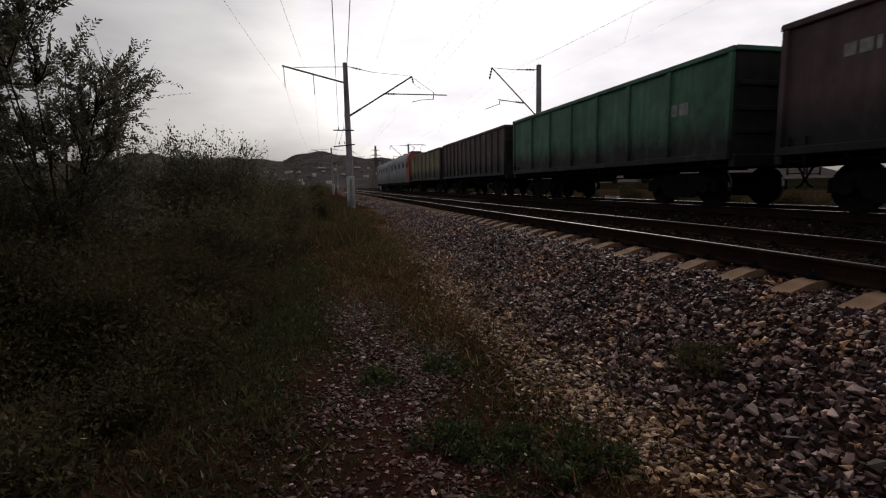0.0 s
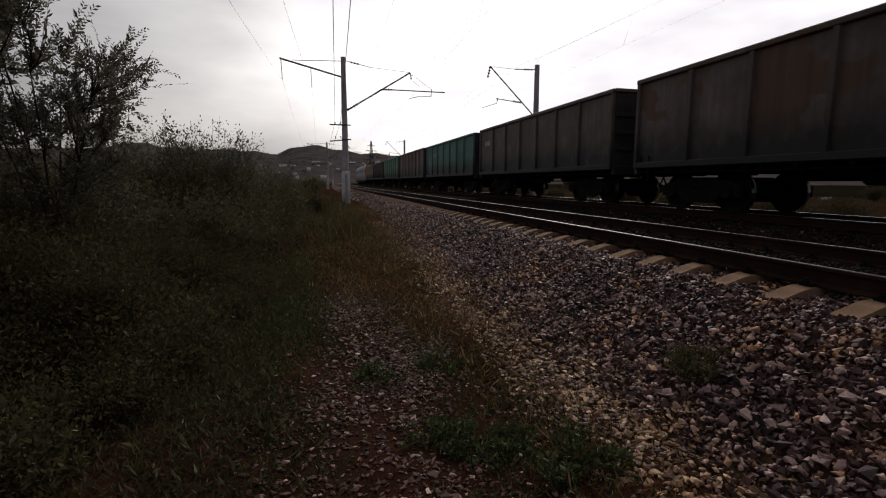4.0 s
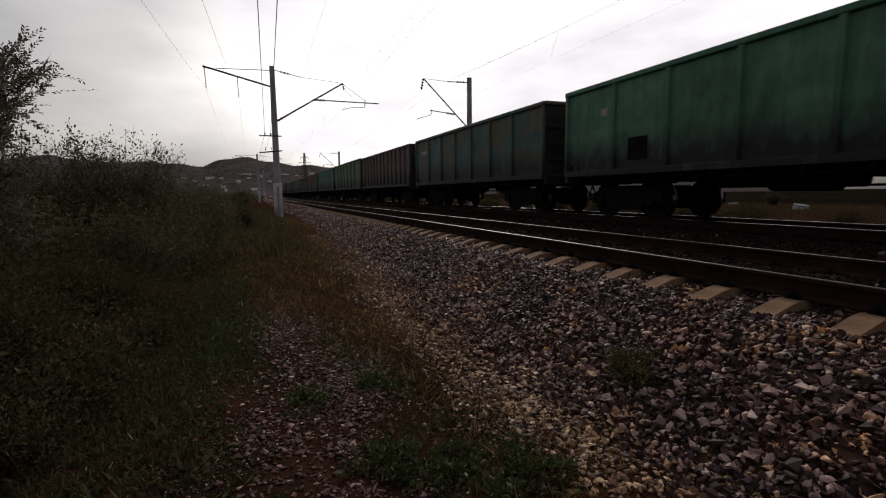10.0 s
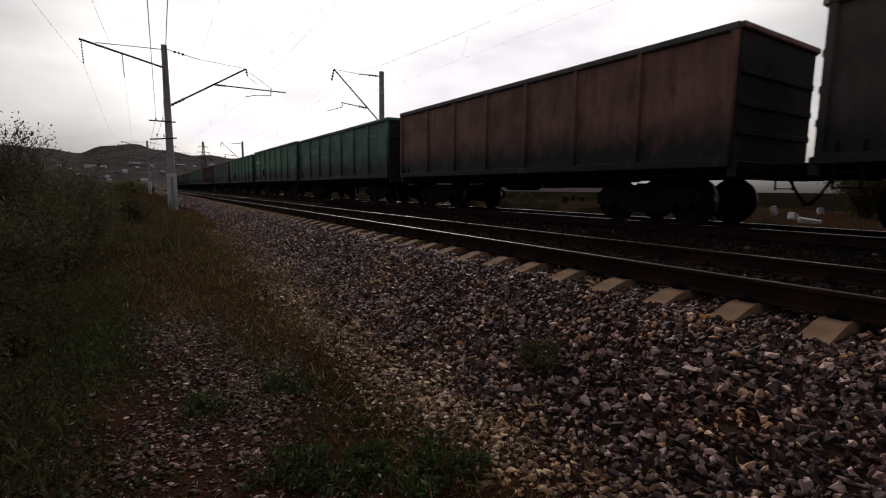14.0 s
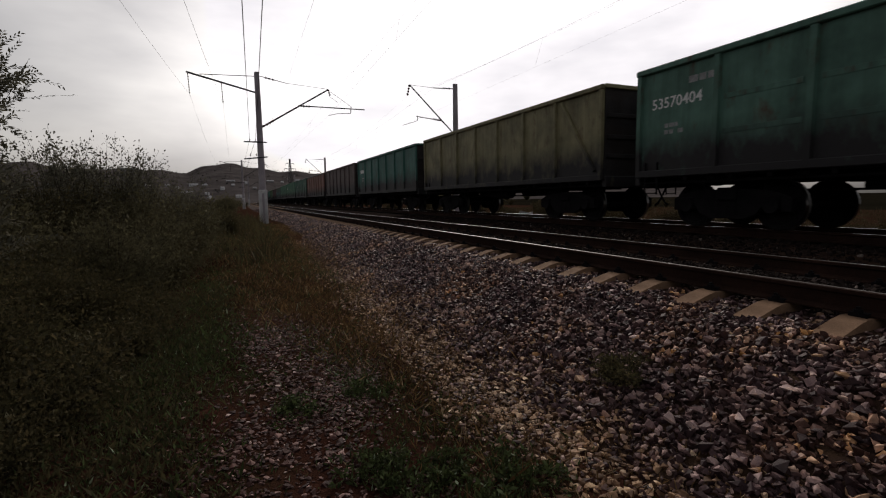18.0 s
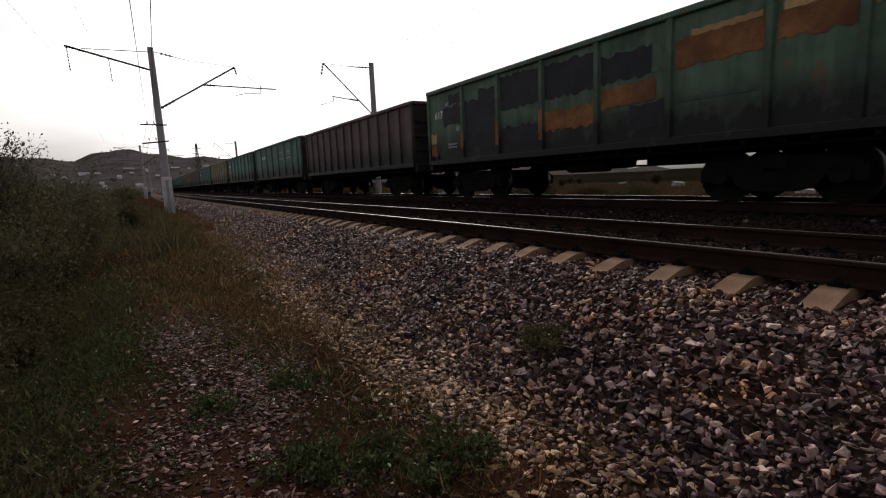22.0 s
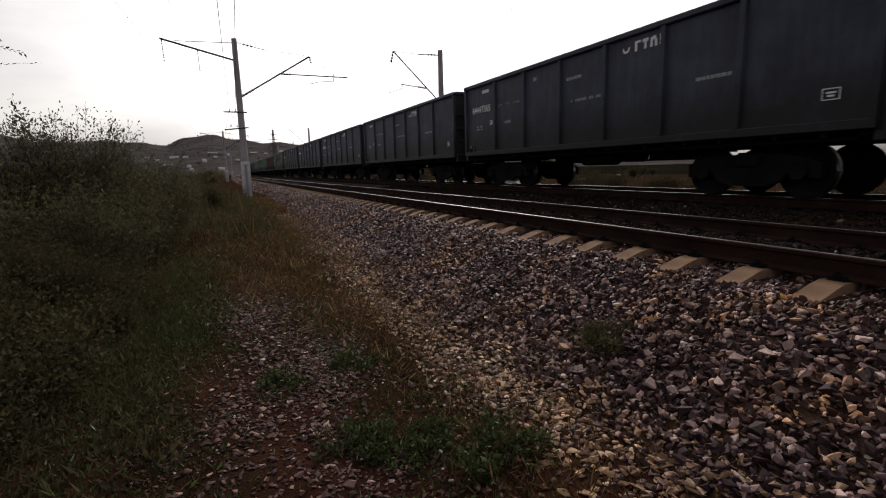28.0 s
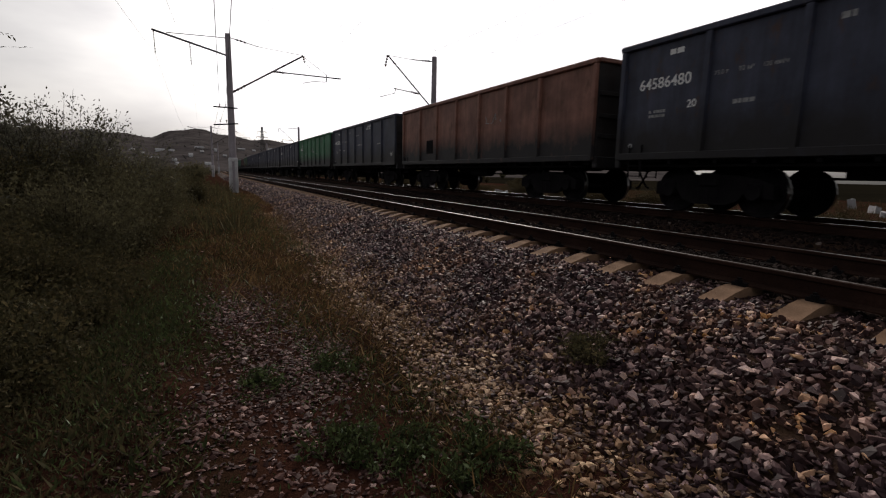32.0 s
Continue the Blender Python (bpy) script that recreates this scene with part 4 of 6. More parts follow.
def build_loco(cab_end, with_pan):
    loco = tagged(empty("locomotive_section"), "grey electric locomotive section with a red cab face", "locomotive", "locomotive sections")
    h = LOCO_LEN / 2
    prof = [(-1.52, 1.05), (-1.52, 3.55), (-1.40, 3.95), (-1.05, 4.15), (1.05, 4.15), (1.40, 3.95), (1.52, 3.55), (1.52, 1.05)]
    c0, c1 = (-h + 1.6, h) if cab_end < 0 else (-h, h - 1.6)

    def hull(y0, y1, slope):
        bm = bmesh.new()
        a = [bm.verts.new((x, y0 + (max(0, z - 2.3) * slope if slope > 0 else 0), z)) for x, z in prof]
        b = [bm.verts.new((x, y1 + (max(0, z - 2.3) * slope if slope < 0 else 0), z)) for x, z in prof]
        for i in range(len(prof)):
            j = (i + 1) % len(prof)
            bm.faces.new((a[i], a[j], b[j], b[i]))
        bm.faces.new(a[::-1]), bm.faces.new(b)
        bmesh.ops.recalc_face_normals(bm, faces=bm.faces)
        return bm
    part("body", hull(c0, c1, 0), M_LOCO, loco)
    part("cab", hull(-h, -h + 1.6, 0.32) if cab_end < 0 else hull(h - 1.6, h, -0.32), M_RED, loco, "red painted driving cab")
    y = cab_end * (h + 0.02)
    bm = bmesh.new()
    for sx in (-1, 1):
        q = [bm.verts.new((sx * a, y - cab_end * (max(0, z - 2.3) * 0.32), z)) for a, z in ((0.12, 2.5), (1.25, 2.5), (1.15, 3.3), (0.12, 3.3))]
        bm.faces.new(q)
    r = bmesh.ops.extrude_face_region(bm, geom=bm.faces[:])
    for v in r["geom"]:
        if isinstance(v, bmesh.types.BMVert):
            v.co.y += cab_end * 0.02
    part("windscreen", bm, M_GLASS, loco, "dark windscreen panes")
    part("roof_cover", boxed(-0.95, 0.95, c0 + 0.6, c1 - 0.6, 4.14, 4.32, 0.05), M_ROOF, loco)
    for k in range(3):
        part("roof_box", boxed(-0.6, 0.6, c0 + 2.2 + k * 4.2, c0 + 3.8 + k * 4.2, 4.31, 4.55, 0.05), M_ROOF, loco)
    for sx in (-1, 1):
        for k in range(4):
            part("side_window", boxed(sx * 1.53 - 0.02, sx * 1.53 + 0.02, c0 + 2.0 + k * 3.1, c0 + 2.7 + k * 3.1, 2.7, 3.3, 0.01), M_GLASS, loco)
        part("cab_window", boxed(sx * 1.53 - 0.02, sx * 1.53 + 0.02, cab_end * (h - 1.3) - 0.35, cab_end * (h - 1.3) + 0.35, 2.55, 3.2, 0.01), M_GLASS, loco)
        part("underframe_skirt", boxed(sx * 1.42 - 0.04, sx * 1.42 + 0.04, -h + 0.6, h - 0.6, 0.72, 1.08), M_STEEL, loco)
    for y0 in (-4.6, 4.6):
        add_bogie(loco, y0)
    part("equipment_box", boxed(-1.2, 1.2, -2.6, 2.6, 0.35, 1.05, 0.05), M_STEEL, loco)
    if with_pan:
        py = cab_end * 4.6
        bm = bmesh.new()
        for sx in (-1, 1):
            tube(bm, (sx * 0.55, py + 0.2, 4.35), (sx * 0.35, py - 0.9, 4.85), 0.03, seg=6)
            tube(bm, (sx * 0.35, py - 0.9, 4.85), (sx * 0.75, py, 5.22), 0.022, seg=6)
        tube(bm, (-0.95, py, 5.24), (0.95, py, 5.24), 0.035, seg=6)
        tube(bm, (-0.95, py, 5.24), (-1.1, py, 5.1), 0.03, seg=6)
        tube(bm, (0.95, py, 5.24), (1.1, py, 5.1), 0.03, seg=6)
        box(bm, -0.7, 0.7, py - 0.5, py + 0.5, 4.3, 4.38)
        part("pantograph", bm, M_IRON, loco, "raised pantograph")
    return loco


# ---------------------------------------------------------------- catenary poles
def insulator_string(bm, a, b, r=0.06, n=6):
    a, b = Vector(a), Vector(b)
    tube(bm, a, b, r * 0.25, seg=6)
    for k in range(n):
        p, q = a.lerp(b, (k + 0.25) / n), a.lerp(b, (k + 0.75) / n)
        tube(bm, p, q, r, r * 0.5, seg=8)


def pole_shaft(h0, h1, r0, r1):
    return tubed((0, 0, h0), (0, 0, h1), r0, r1, 14)


def catenary_pole_left(x, y, base, turn=0.0, top=7.15, scale_arm=1.0):
    """Concrete pole with a whitewashed two-legged foot, a cantilever over the track, and arms for feeder wires."""
    pole = tagged(empty("catenary_pole", pose(x, y, 0, 0, 0, turn)), "concrete catenary pole on a whitewashed foot with steel cantilever", "catenary pole", "poles along the line")
    part("shaft", pole_shaft(base, top, 0.19, 0.125), M_POLE, pole)
    bm = bmesh.new()
    for sx in (-0.13, 0.13):
        box(bm, sx - 0.075, sx + 0.075, -0.2, 0.2, base - 0.35, 1.2, 0.02)
    box(bm, -0.215, 0.215, -0.215, 0.215, 1.05, 1.24, 0.03)
    part("foot", bm, M_FOOT, pole, "whitewashed concrete foot")
    part("feeder_arm", tube(tubed((-3.17, 0, 6.9), (0, 0, 6.12), 0.045, seg=6), (-2.6, 0, 6.84), (0, 0, 6.95), 0.018, seg=6), M_IRON, pole, "slanting steel arm with a tie rod")
    for dx, z in ((-3.1, 6.85), (-1.65, 6.5)):
        bm = bmesh.new()
        insulator_string(bm, (dx, 0, z), (dx + 0.03, 0, z - 0.98), 0.034, 8)
        part("insulator_string", bm, M_INSUL, pole)
    bm = tubed((0, 0, 7.0), (1.42, 0, 6.72), 0.018, seg=6)
    insulator_string(bm, (0.35, 0, 6.93), (0.85, 0, 6.83), 0.07, 3)
    part("guy_arm", bm, M_IRON, pole)
    part("cantilever", tubed((0.1, 0, 4.42), (3.55, 0, 6.56), 0.04, seg=8), M_IRON, pole, "slanting cantilever tube")
    bm = bmesh.new()
    insulator_string(bm, (0.15, 0, 4.45), (0.75, 0, 4.82), 0.08, 4)
    part("cantilever_insulator", bm, M_INSUL, pole)
    bm = bmesh.new()
    insulator_string(bm, (3.55, 0, 6.56), (3.62, 0, 6.22), 0.07, 3)
    part("wire_insulator", bm, M_INSUL, pole)
    part("registration_tube", tubed((1.95, 0, 5.62), (5.5, 0, 5.62), 0.03, seg=6), M_IRON, pole)
    bm = bmesh.new()
    insulator_string(bm, (2.05, 0, 5.62), (2.6, 0, 5.62), 0.08, 4)
    part("tube_insulator", bm, M_INSUL, pole)
    part("steady_arm", tube(tube(tubed((4.75, 0, 5.75), (4.72, 0, 5.38), 0.022, seg=6), (4.72, 0, 5.38), (4.0, 0, 5.33), 0.016, seg=6), (4.0, 0, 5.33), (3.5, 0, 5.2), 0.016, seg=6), M_IRON, pole)
    part("tie_rod", tubed((1.42, 0, 6.72), (3.55, 0, 6.58), 0.012, seg=5), M_IRON, pole)
    part("tie_rod", tube(tubed((3.6, 0, 6.5), (4.78, 0, 5.72), 0.011, seg=5), (3.62, 0, 6.2), (4.05, 0, 5.9), 0.010, seg=5), M_IRON, pole)
    for z, x0, sl in ((3.66, -0.78, 0.0), (2.92, -0.80, -0.12)):
        part("line_arm", tubed((x0, -0.15, z + sl), (0.3, -0.15, z), 0.032, seg=6), M_IRON, pole)
        for dx in (-0.5, -0.22):
            bm = bmesh.new()
            insulator_string(bm, (dx, -0.15, z + 0.02), (dx, -0.15, z + 0.16), 0.04, 2)
            part("line_insulator", bm, M_INSUL, pole)
    return pole


def catenary_pole_right(x, y, base, turn=0.0, top=7.83):
    pole = tagged(empty("catenary_pole", pose(x, y, 0, 0, 0, turn)), "concrete catenary pole with a cantilever reaching over the far track", "catenary pole", "poles along the line")
    part("shaft", pole_shaft(base, top, 0.2, 0.15), M_POLE, pole)
    part("cantilever", tubed((-0.1, 0, 4.75), (-3.0, 0, 7.57), 0.04, seg=8), M_IRON, pole, "slanting cantilever tube")
    bm = tubed((0, 0, 7.55), (-1.45, 0, 7.5), 0.03, seg=6)
    insulator_string(bm, (-0.3, 0, 7.54), (-0.9, 0, 7.52), 0.07, 3)
    part("top_arm", bm, M_IRON, pole)
    part("tie_rod", tubed((-1.45, 0, 7.5), (-2.98, 0, 7.56), 0.012, seg=5), M_IRON, pole)
    bm = bmesh.new()
    insulator_string(bm, (-3.0, 0, 7.57), (-3.15, 0, 6.9), 0.08, 4)
    part("wire_insulator", bm, M_INSUL, pole)
    bm = bmesh.new()
    insulator_string(bm, (-1.0, 0, 5.55), (-1.55, 0, 5.62), 0.08, 4)
    part("tube_insulator", bm, M_INSUL, pole)
    part("registration_tube", tubed((-1.0, 0, 5.55), (-2.6, 0, 5.72), 0.028, seg=6), M_IRON, pole)
    part("steady_arm", tube(tubed((-2.5, 0, 5.75), (-2.55, 0, 5.45), 0.02, seg=6), (-2.55, 0, 5.45), (-3.45, 0, 5.15), 0.016, seg=6), M_IRON, pole)
    return pole


POLES_L = [(1.63, 29.6, 0.0), (1.85, 92.0, -3.0), (4.5, 152.0, -2.0), (-0.5, -29.0, 0.0)]
POLES_R = [(14.0, 29.85, 0.0), (15.5, 88.0, -4.0), (17.0, 147.0, -3.0), (14.0, -29.0, 0.0)]
SL, SR = (1.11, 1.11, 1.105), (1.075, 1.075, 1.057)     # the left and right poles' size against the drawing
for x, y, a in POLES_L:
    catenary_pole_left(x, y, (float(ground_height(x, y)) - 0.05) / SL[2], a).scale = SL
for x, y, a in POLES_R:
    catenary_pole_right(x, y, -1.3, a).scale = SR


def span(name, a, b, sag, r, n=14):
    a, b = Vector(a), Vector(b)
    pts = []
    for k in range(n + 1):
        t = k / n
        p = a.lerp(b, t)
        p.z -= sag * 4 * t * (1 - t)
        pts.append(p)
    return pts


def line_wire(name, poles, dx, z, sag, r, label):
    pts = []
    sc = SL if poles is POLES_L else SR
    dx, z = dx * sc[0], z * sc[2]
    order = sorted(poles, key=lambda p: p[1])
    for (x0, y0, a0), (x1, y1, a1) in zip(order[:-1], order[1:]):
        p = (x0 + dx * math.cos(radians(a0)), y0 + dx * math.sin(radians(a0)), z)
        q = (x1 + dx * math.cos(radians(a1)), y1 + dx * math.sin(radians(a1)), z)
        s = span(name, p, q, sag, r)
        pts += s if not pts else s[1:]
    return tagged(new(name, wire_mesh(name, pts, r, M_WIRE)), label, "overhead wire", "overhead wires")


W_ = "thin dark wire strung between the poles"
line_wire("contact_wire", POLES_L, 3.5, 5.18, 0.03, 0.003, "grooved copper contact wire over the near track")
line_wire("messenger_wire", POLES_L, 3.6, 6.2, 0.7, 0.0024, W_)
line_wire("contact_wire", POLES_R, -3.45, 5.14, 0.03, 0.0016, "grooved copper contact wire over the far track")
line_wire("messenger_wire", POLES_R, -3.15, 6.88, 1.1, 0.0024, W_)
line_wire("feeder_wire", POLES_L, -3.07, 5.85, 0.9, 0.004, W_)
line_wire("feeder_wire", POLES_L, -1.62, 5.5, 0.9, 0.004, W_)
line_wire("line_wire", POLES_L, -0.5, 3.84, 0.3, 0.008, W_)
line_wire("line_wire", POLES_L, -0.22, 3.84, 0.3, 0.008, W_)
line_wire("guy_wire", POLES_L, 1.42, 6.72, 0.5, 0.003, W_)
line_wire("top_wire", POLES_R, -1.45, 7.5, 0.7, 0.004, W_)
# droppers hang the contact wires from the messengers
for poles, dc, dm, zm, sag, zc in ((POLES_L, 3.5, 3.6, 6.2, 0.7, 5.18), (POLES_R, -3.45, -3.15, 6.88, 1.1, 5.14)):
    sc = SL if poles is POLES_L else SR
    dc, dm, zm, zc = dc * sc[0], dm * sc[0], zm * sc[2], zc * sc[2]
    o = sorted(poles, key=lambda p: p[1])
    for (x0, y0, a0), (x1, y1, a1) in zip(o[:-1], o[1:]):
        for k in range(1, 8):
            t = k / 8
            y = y0 + (y1 - y0) * t
            xm = x0 + (x1 - x0) * t
            me = wire_mesh("dropper", [(xm + dm, y, zm - sag * 4 * t * (1 - t)), (xm + dc, y, zc)], 0.003, M_WIRE, 3)
            tagged(new("dropper", me), "thin vertical dropper wire", "overhead wire", "droppers")

# ---------------------------------------------------------------- plants
def quads(name, base, along, side, mat):
    """Leaves or blades: a slim rhombus each, from base along a direction, as one mesh."""
    n = len(base)
    v = np.stack([base, base + along * 0.45 + side, base + along, base + along * 0.45 - side], 1).reshape(-1, 3)
    f = np.arange(n * 4)
    me = bpy.data.meshes.new(name)
    me.vertices.add(n * 4)
    me.vertices.foreach_set("co", v.ravel())
    me.loops.add(n * 4)
    me.loops.foreach_set("vertex_index", f)
    me.polygons.add(n)
    me.polygons.foreach_set("loop_start", np.arange(0, n * 4, 4))
    me.materials.append(mat)
    me.update(calc_edges=True)
    return me


def unit(v):
    return v / (np.linalg.norm(v, axis=-1, keepdims=True) + 1e-9)


def stems(count, height, spread, seed, droop=0.25, bits=7, base_r=0.15):
    """Curved stems from one root: (count, bits, 3) points."""
    g = np.random.default_rng(seed)
    a = g.uniform(0, 2 * np.pi, count)
    lean = g.uniform(0.1, 1.0, count) * spread
    h = height * g.uniform(0.55, 1.0, count)
    t = np.linspace(0, 1, bits)[None, :]
    out = (lean[:, None] * t ** 1.4)
    x = np.cos(a)[:, None] * (base_r * g.uniform(0, 1, count)[:, None] + out) + 0.05 * np.sin(5 * t + a[:, None])
    y = np.sin(a)[:, None] * (base_r * g.uniform(0, 1, count)[:, None] + out) + 0.05 * np.cos(4 * t + a[:, None])
    z = h[:, None] * (t - droop * t ** 3 * (lean[:, None] / spread))
    return np.stack([x, y, z], -1)


def stem_mesh(name, lines, r, mat):
    vs, fs, n0 = [], [], 0
    for ln in lines:
        k = len(ln)
        for i, p in enumerate(ln):
            rr = r * (1 - 0.8 * i / (k - 1))
            for j in range(3):
                an = 2 * math.pi * j / 3
                vs.append((p[0] + rr * math.cos(an), p[1] + rr * math.sin(an), p[2]))
        for i in range(k - 1):
            for j in range(3):
                j2 = (j + 1) % 3
                fs.append((n0 + i * 3 + j, n0 + i * 3 + j2, n0 + i * 3 + 3 + j2, n0 + i * 3 + 3 + j))
        n0 += k * 3
    return mesh_from(name, vs, fs, mat)


def leaves_on(lines, per, length, width, seed, mat, name, scatter=0.12, t0=0.2, up=0.3):
    g = np.random.default_rng(seed)
    lines = np.asarray(lines)
    c, k, _ = lines.shape
    n = c * per
    i = np.repeat(np.arange(c), per)
    t = g.uniform(t0, 1, n) * (k - 1)
    a = np.minimum(t.astype(int), k - 2)
    fr = (t - a)[:, None]
    p = lines[i, a] * (1 - fr) + lines[i, a + 1] * fr
    d = unit(lines[i, a + 1] - lines[i, a])
    p = p + g.normal(0, scatter, (n, 3))
    al = unit(d * 0.7 + g.normal(0, 0.8, (n, 3)) + np.array([0, 0, up]))
    sd = unit(np.cross(al, g.normal(0, 1, (n, 3))))
    L = length * np.exp(g.normal(0, 0.3, n))[:, None]
    return quads(name, p, al * L, sd * L * width, mat)


def make_bush(name, height, spread, count, per, leaf, seed, mat, label, category="bush", scatter=0.14, width=0.22):
    b = tagged(empty(name), label, category)
    ln = stems(count, height, spread, seed)
    tagged(part("stem", stem_mesh("stem", ln, min(0.008, height * 0.02), M_BARK), None, b), kind="stuff")
    part("foliage", leaves_on(ln, per, leaf, width, seed + 1, mat, "foliage", scatter), None, b)
    return b


def ground_pose(x, y, turn, dz=-0.04):
    return pose(x, y, float(ground_height(x, y)) + dz, 0, 0, turn)


def plant_out(proto, spots, group):
    tagged(proto, group=group)
    first = True
    for x, y, a, sc in spots:
        m = ground_pose(x, y, a)
        if first:
            proto.scale = (sc, sc, sc)
            proto.matrix_basis = m @ Matrix.Diagonal((sc, sc, sc, 1))
            first = False
        else:
            ob = copy_thing(proto, m)
            ob.matrix_basis = m @ Matrix.Diagonal((sc, sc, sc, 1))


def spots_in(n, x0, x1, y0, y1, s0, s1, seed, edge=None):
    g = np.random.default_rng(seed)
    out = []
    while len(out) < n:
        x, y = g.uniform(x0, x1), g.uniform(y0, y1)
        if edge is None or edge(x, y):
            out.append((x, y, g.uniform(0, 360), g.uniform(s0, s1)))
    return out


def left_of_path(x, y):
    return x < -1.25 + 0.055 * max(0, y - 8) - 0.5 * max(0, 1 - y / 6)


LBUSH = "dense dark green shrub with small leaves beside the path"
LTANGLE = "tangle of brown and dark green weeds beside the path"
plant_out(make_bush("shrub", 1.75, 0.9, 100, 190, 0.04, 31, M_LEAF, LBUSH), spots_in(26, -8, -1.0, 7.5, 15, 0.9, 1.12, 41, left_of_path), "shrubs beside the path")
plant_out(make_bush("shrub", 1.15, 0.75, 100, 260, 0.028, 33, M_WEED, LTANGLE), spots_in(42, -6.5, -0.9, 4.0, 15, 0.8, 1.15, 42, left_of_path), "weed tangles")
plant_out(make_bush("shrub", 1.25, 0.85, 80, 100, 0.06, 35, M_WEED, LTANGLE), spots_in(34, -14, 0.6, 13, 30, 0.8, 1.2, 43, lambda x, y: x < -0.75 + 0.075 * (y - 14)), "weed tangles")
plant_out(make_bush("shrub", 1.5, 1.0, 60, 70, 0.10, 36, M_LEAF, LBUSH), spots_in(30, -40, 1.5, 30, 75, 0.9, 1.4, 47, lambda x, y: x < 0.0), "shrubs beside the path")
plant_out(make_bush("weed_clump", 0.42, 0.4, 60, 90, 0.036, 34, M_WEED, "low dark weeds at the edge of the path"), spots_in(110, -4.8, -0.9, 1.0, 8.5, 0.6, 1.2, 48, lambda x, y: x < -1.15 - 0.10 * max(0, 5 - y)), "low weeds")
plant_out(make_bush("shrub", 2.3, 1.3, 75, 120, 0.075, 37, M_SCRUB, "low scrub on the far side of the line"), spots_in(60, 15.0, 21, 1, 60, 0.42, 0.68, 44) + spots_in(30, 21, 60, 30, 110, 0.5, 0.75, 49) + [(43.2, 12.9, 40, 2.1), (45.5, 13.2, 140, 1.8)], "scrub beyond the line")
plant_out(make_bush("shrub", 2.15, 0.95, 110, 240, 0.03, 38, M_WEED, "tall dense dark shrub beside the path"), [(-4.7, 9.6, 10, 1.05), (-4.1, 9.0, 90, 1.0), (-3.5, 9.5, 170, 1.05), (-2.95, 9.1, 250, 1.0), (-2.4, 9.7, 330, 1.02), (-1.9, 10.2, 40, 0.98), (-1.45, 11.0, 120, 0.9), (-5.4, 9.2, 200, 1.05), (-3.2, 10.4, 60, 1.08), (-1.2, 12.2, 15, 0.8), (-3.0, 6.1, 75, 0.86), (-3.7, 6.0, 155, 0.9), (-4.4, 6.3, 5, 0.95)], "tall dense shrubs")
# taller shrubs whose feathery tops stand against the sky
plant_out(make_bush("tall_shrub", 2.75, 0.8, 60, 150, 0.04, 39, M_LEAFTREE, "tall thin shrub with feathery tops", scatter=0.05), [(-2.65, 10.0, 0, 1.2), (-2.1, 10.6, 80, 1.2), (-1.6, 11.4, 200, 1.06), (-3.2, 11.0, 140, 1.14), (-3.9, 10.2, 20, 1.15), (-1.15, 12.6, 250, 0.97), (-2.35, 11.2, 300, 1.16), (-1.85, 10.9, 160, 1.08)], "tall shrubs")


def shoot(p, d, length, bits, droop, g):
    d = unit(np.asarray(d))
    t = np.linspace(0, 1, bits)[:, None]
    bend = unit(np.cross(d, g.normal(0, 1, 3))) * g.normal(0, 0.12) * length
    return p + d * length * t + bend * t * t + np.array([0, 0, 1.0]) * droop * length * t * t


def paired_leaves(lines, per, length, width, seed, mat, name):
    """Narrow leaves in two ranks along every shoot."""
    g = np.random.default_rng(seed)
    lines = np.asarray(lines)
    c, k, _ = lines.shape
    t = np.tile((np.arange(per) + 0.6) / per, c) * (k - 1) * 0.999
    i = np.repeat(np.arange(c), per)
    a = t.astype(int)
    p = lines[i, a] + (lines[i, a + 1] - lines[i, a]) * (t - a)[:, None]
    d = unit(lines[i, a + 1] - lines[i, a])
    flat = unit(np.cross(d, unit(g.normal(0, 1, (c, 3)))[i]))
    side = np.where(np.tile(np.arange(per) % 2, c) == 0, 1.0, -1.0)[:, None]
    al = unit(d * 0.75 + flat * side * 0.75 + g.normal(0, 0.16, d.shape))
    sd = unit(np.cross(al, np.cross(d, flat) + g.normal(0, 0.35, d.shape)))
    L = length * np.exp(g.normal(0, 0.22, len(p)))[:, None] * (1.1 - 0.45 * (t / (k - 1)))[:, None]
    return quads(name, p, al * L, sd * L * width, mat)


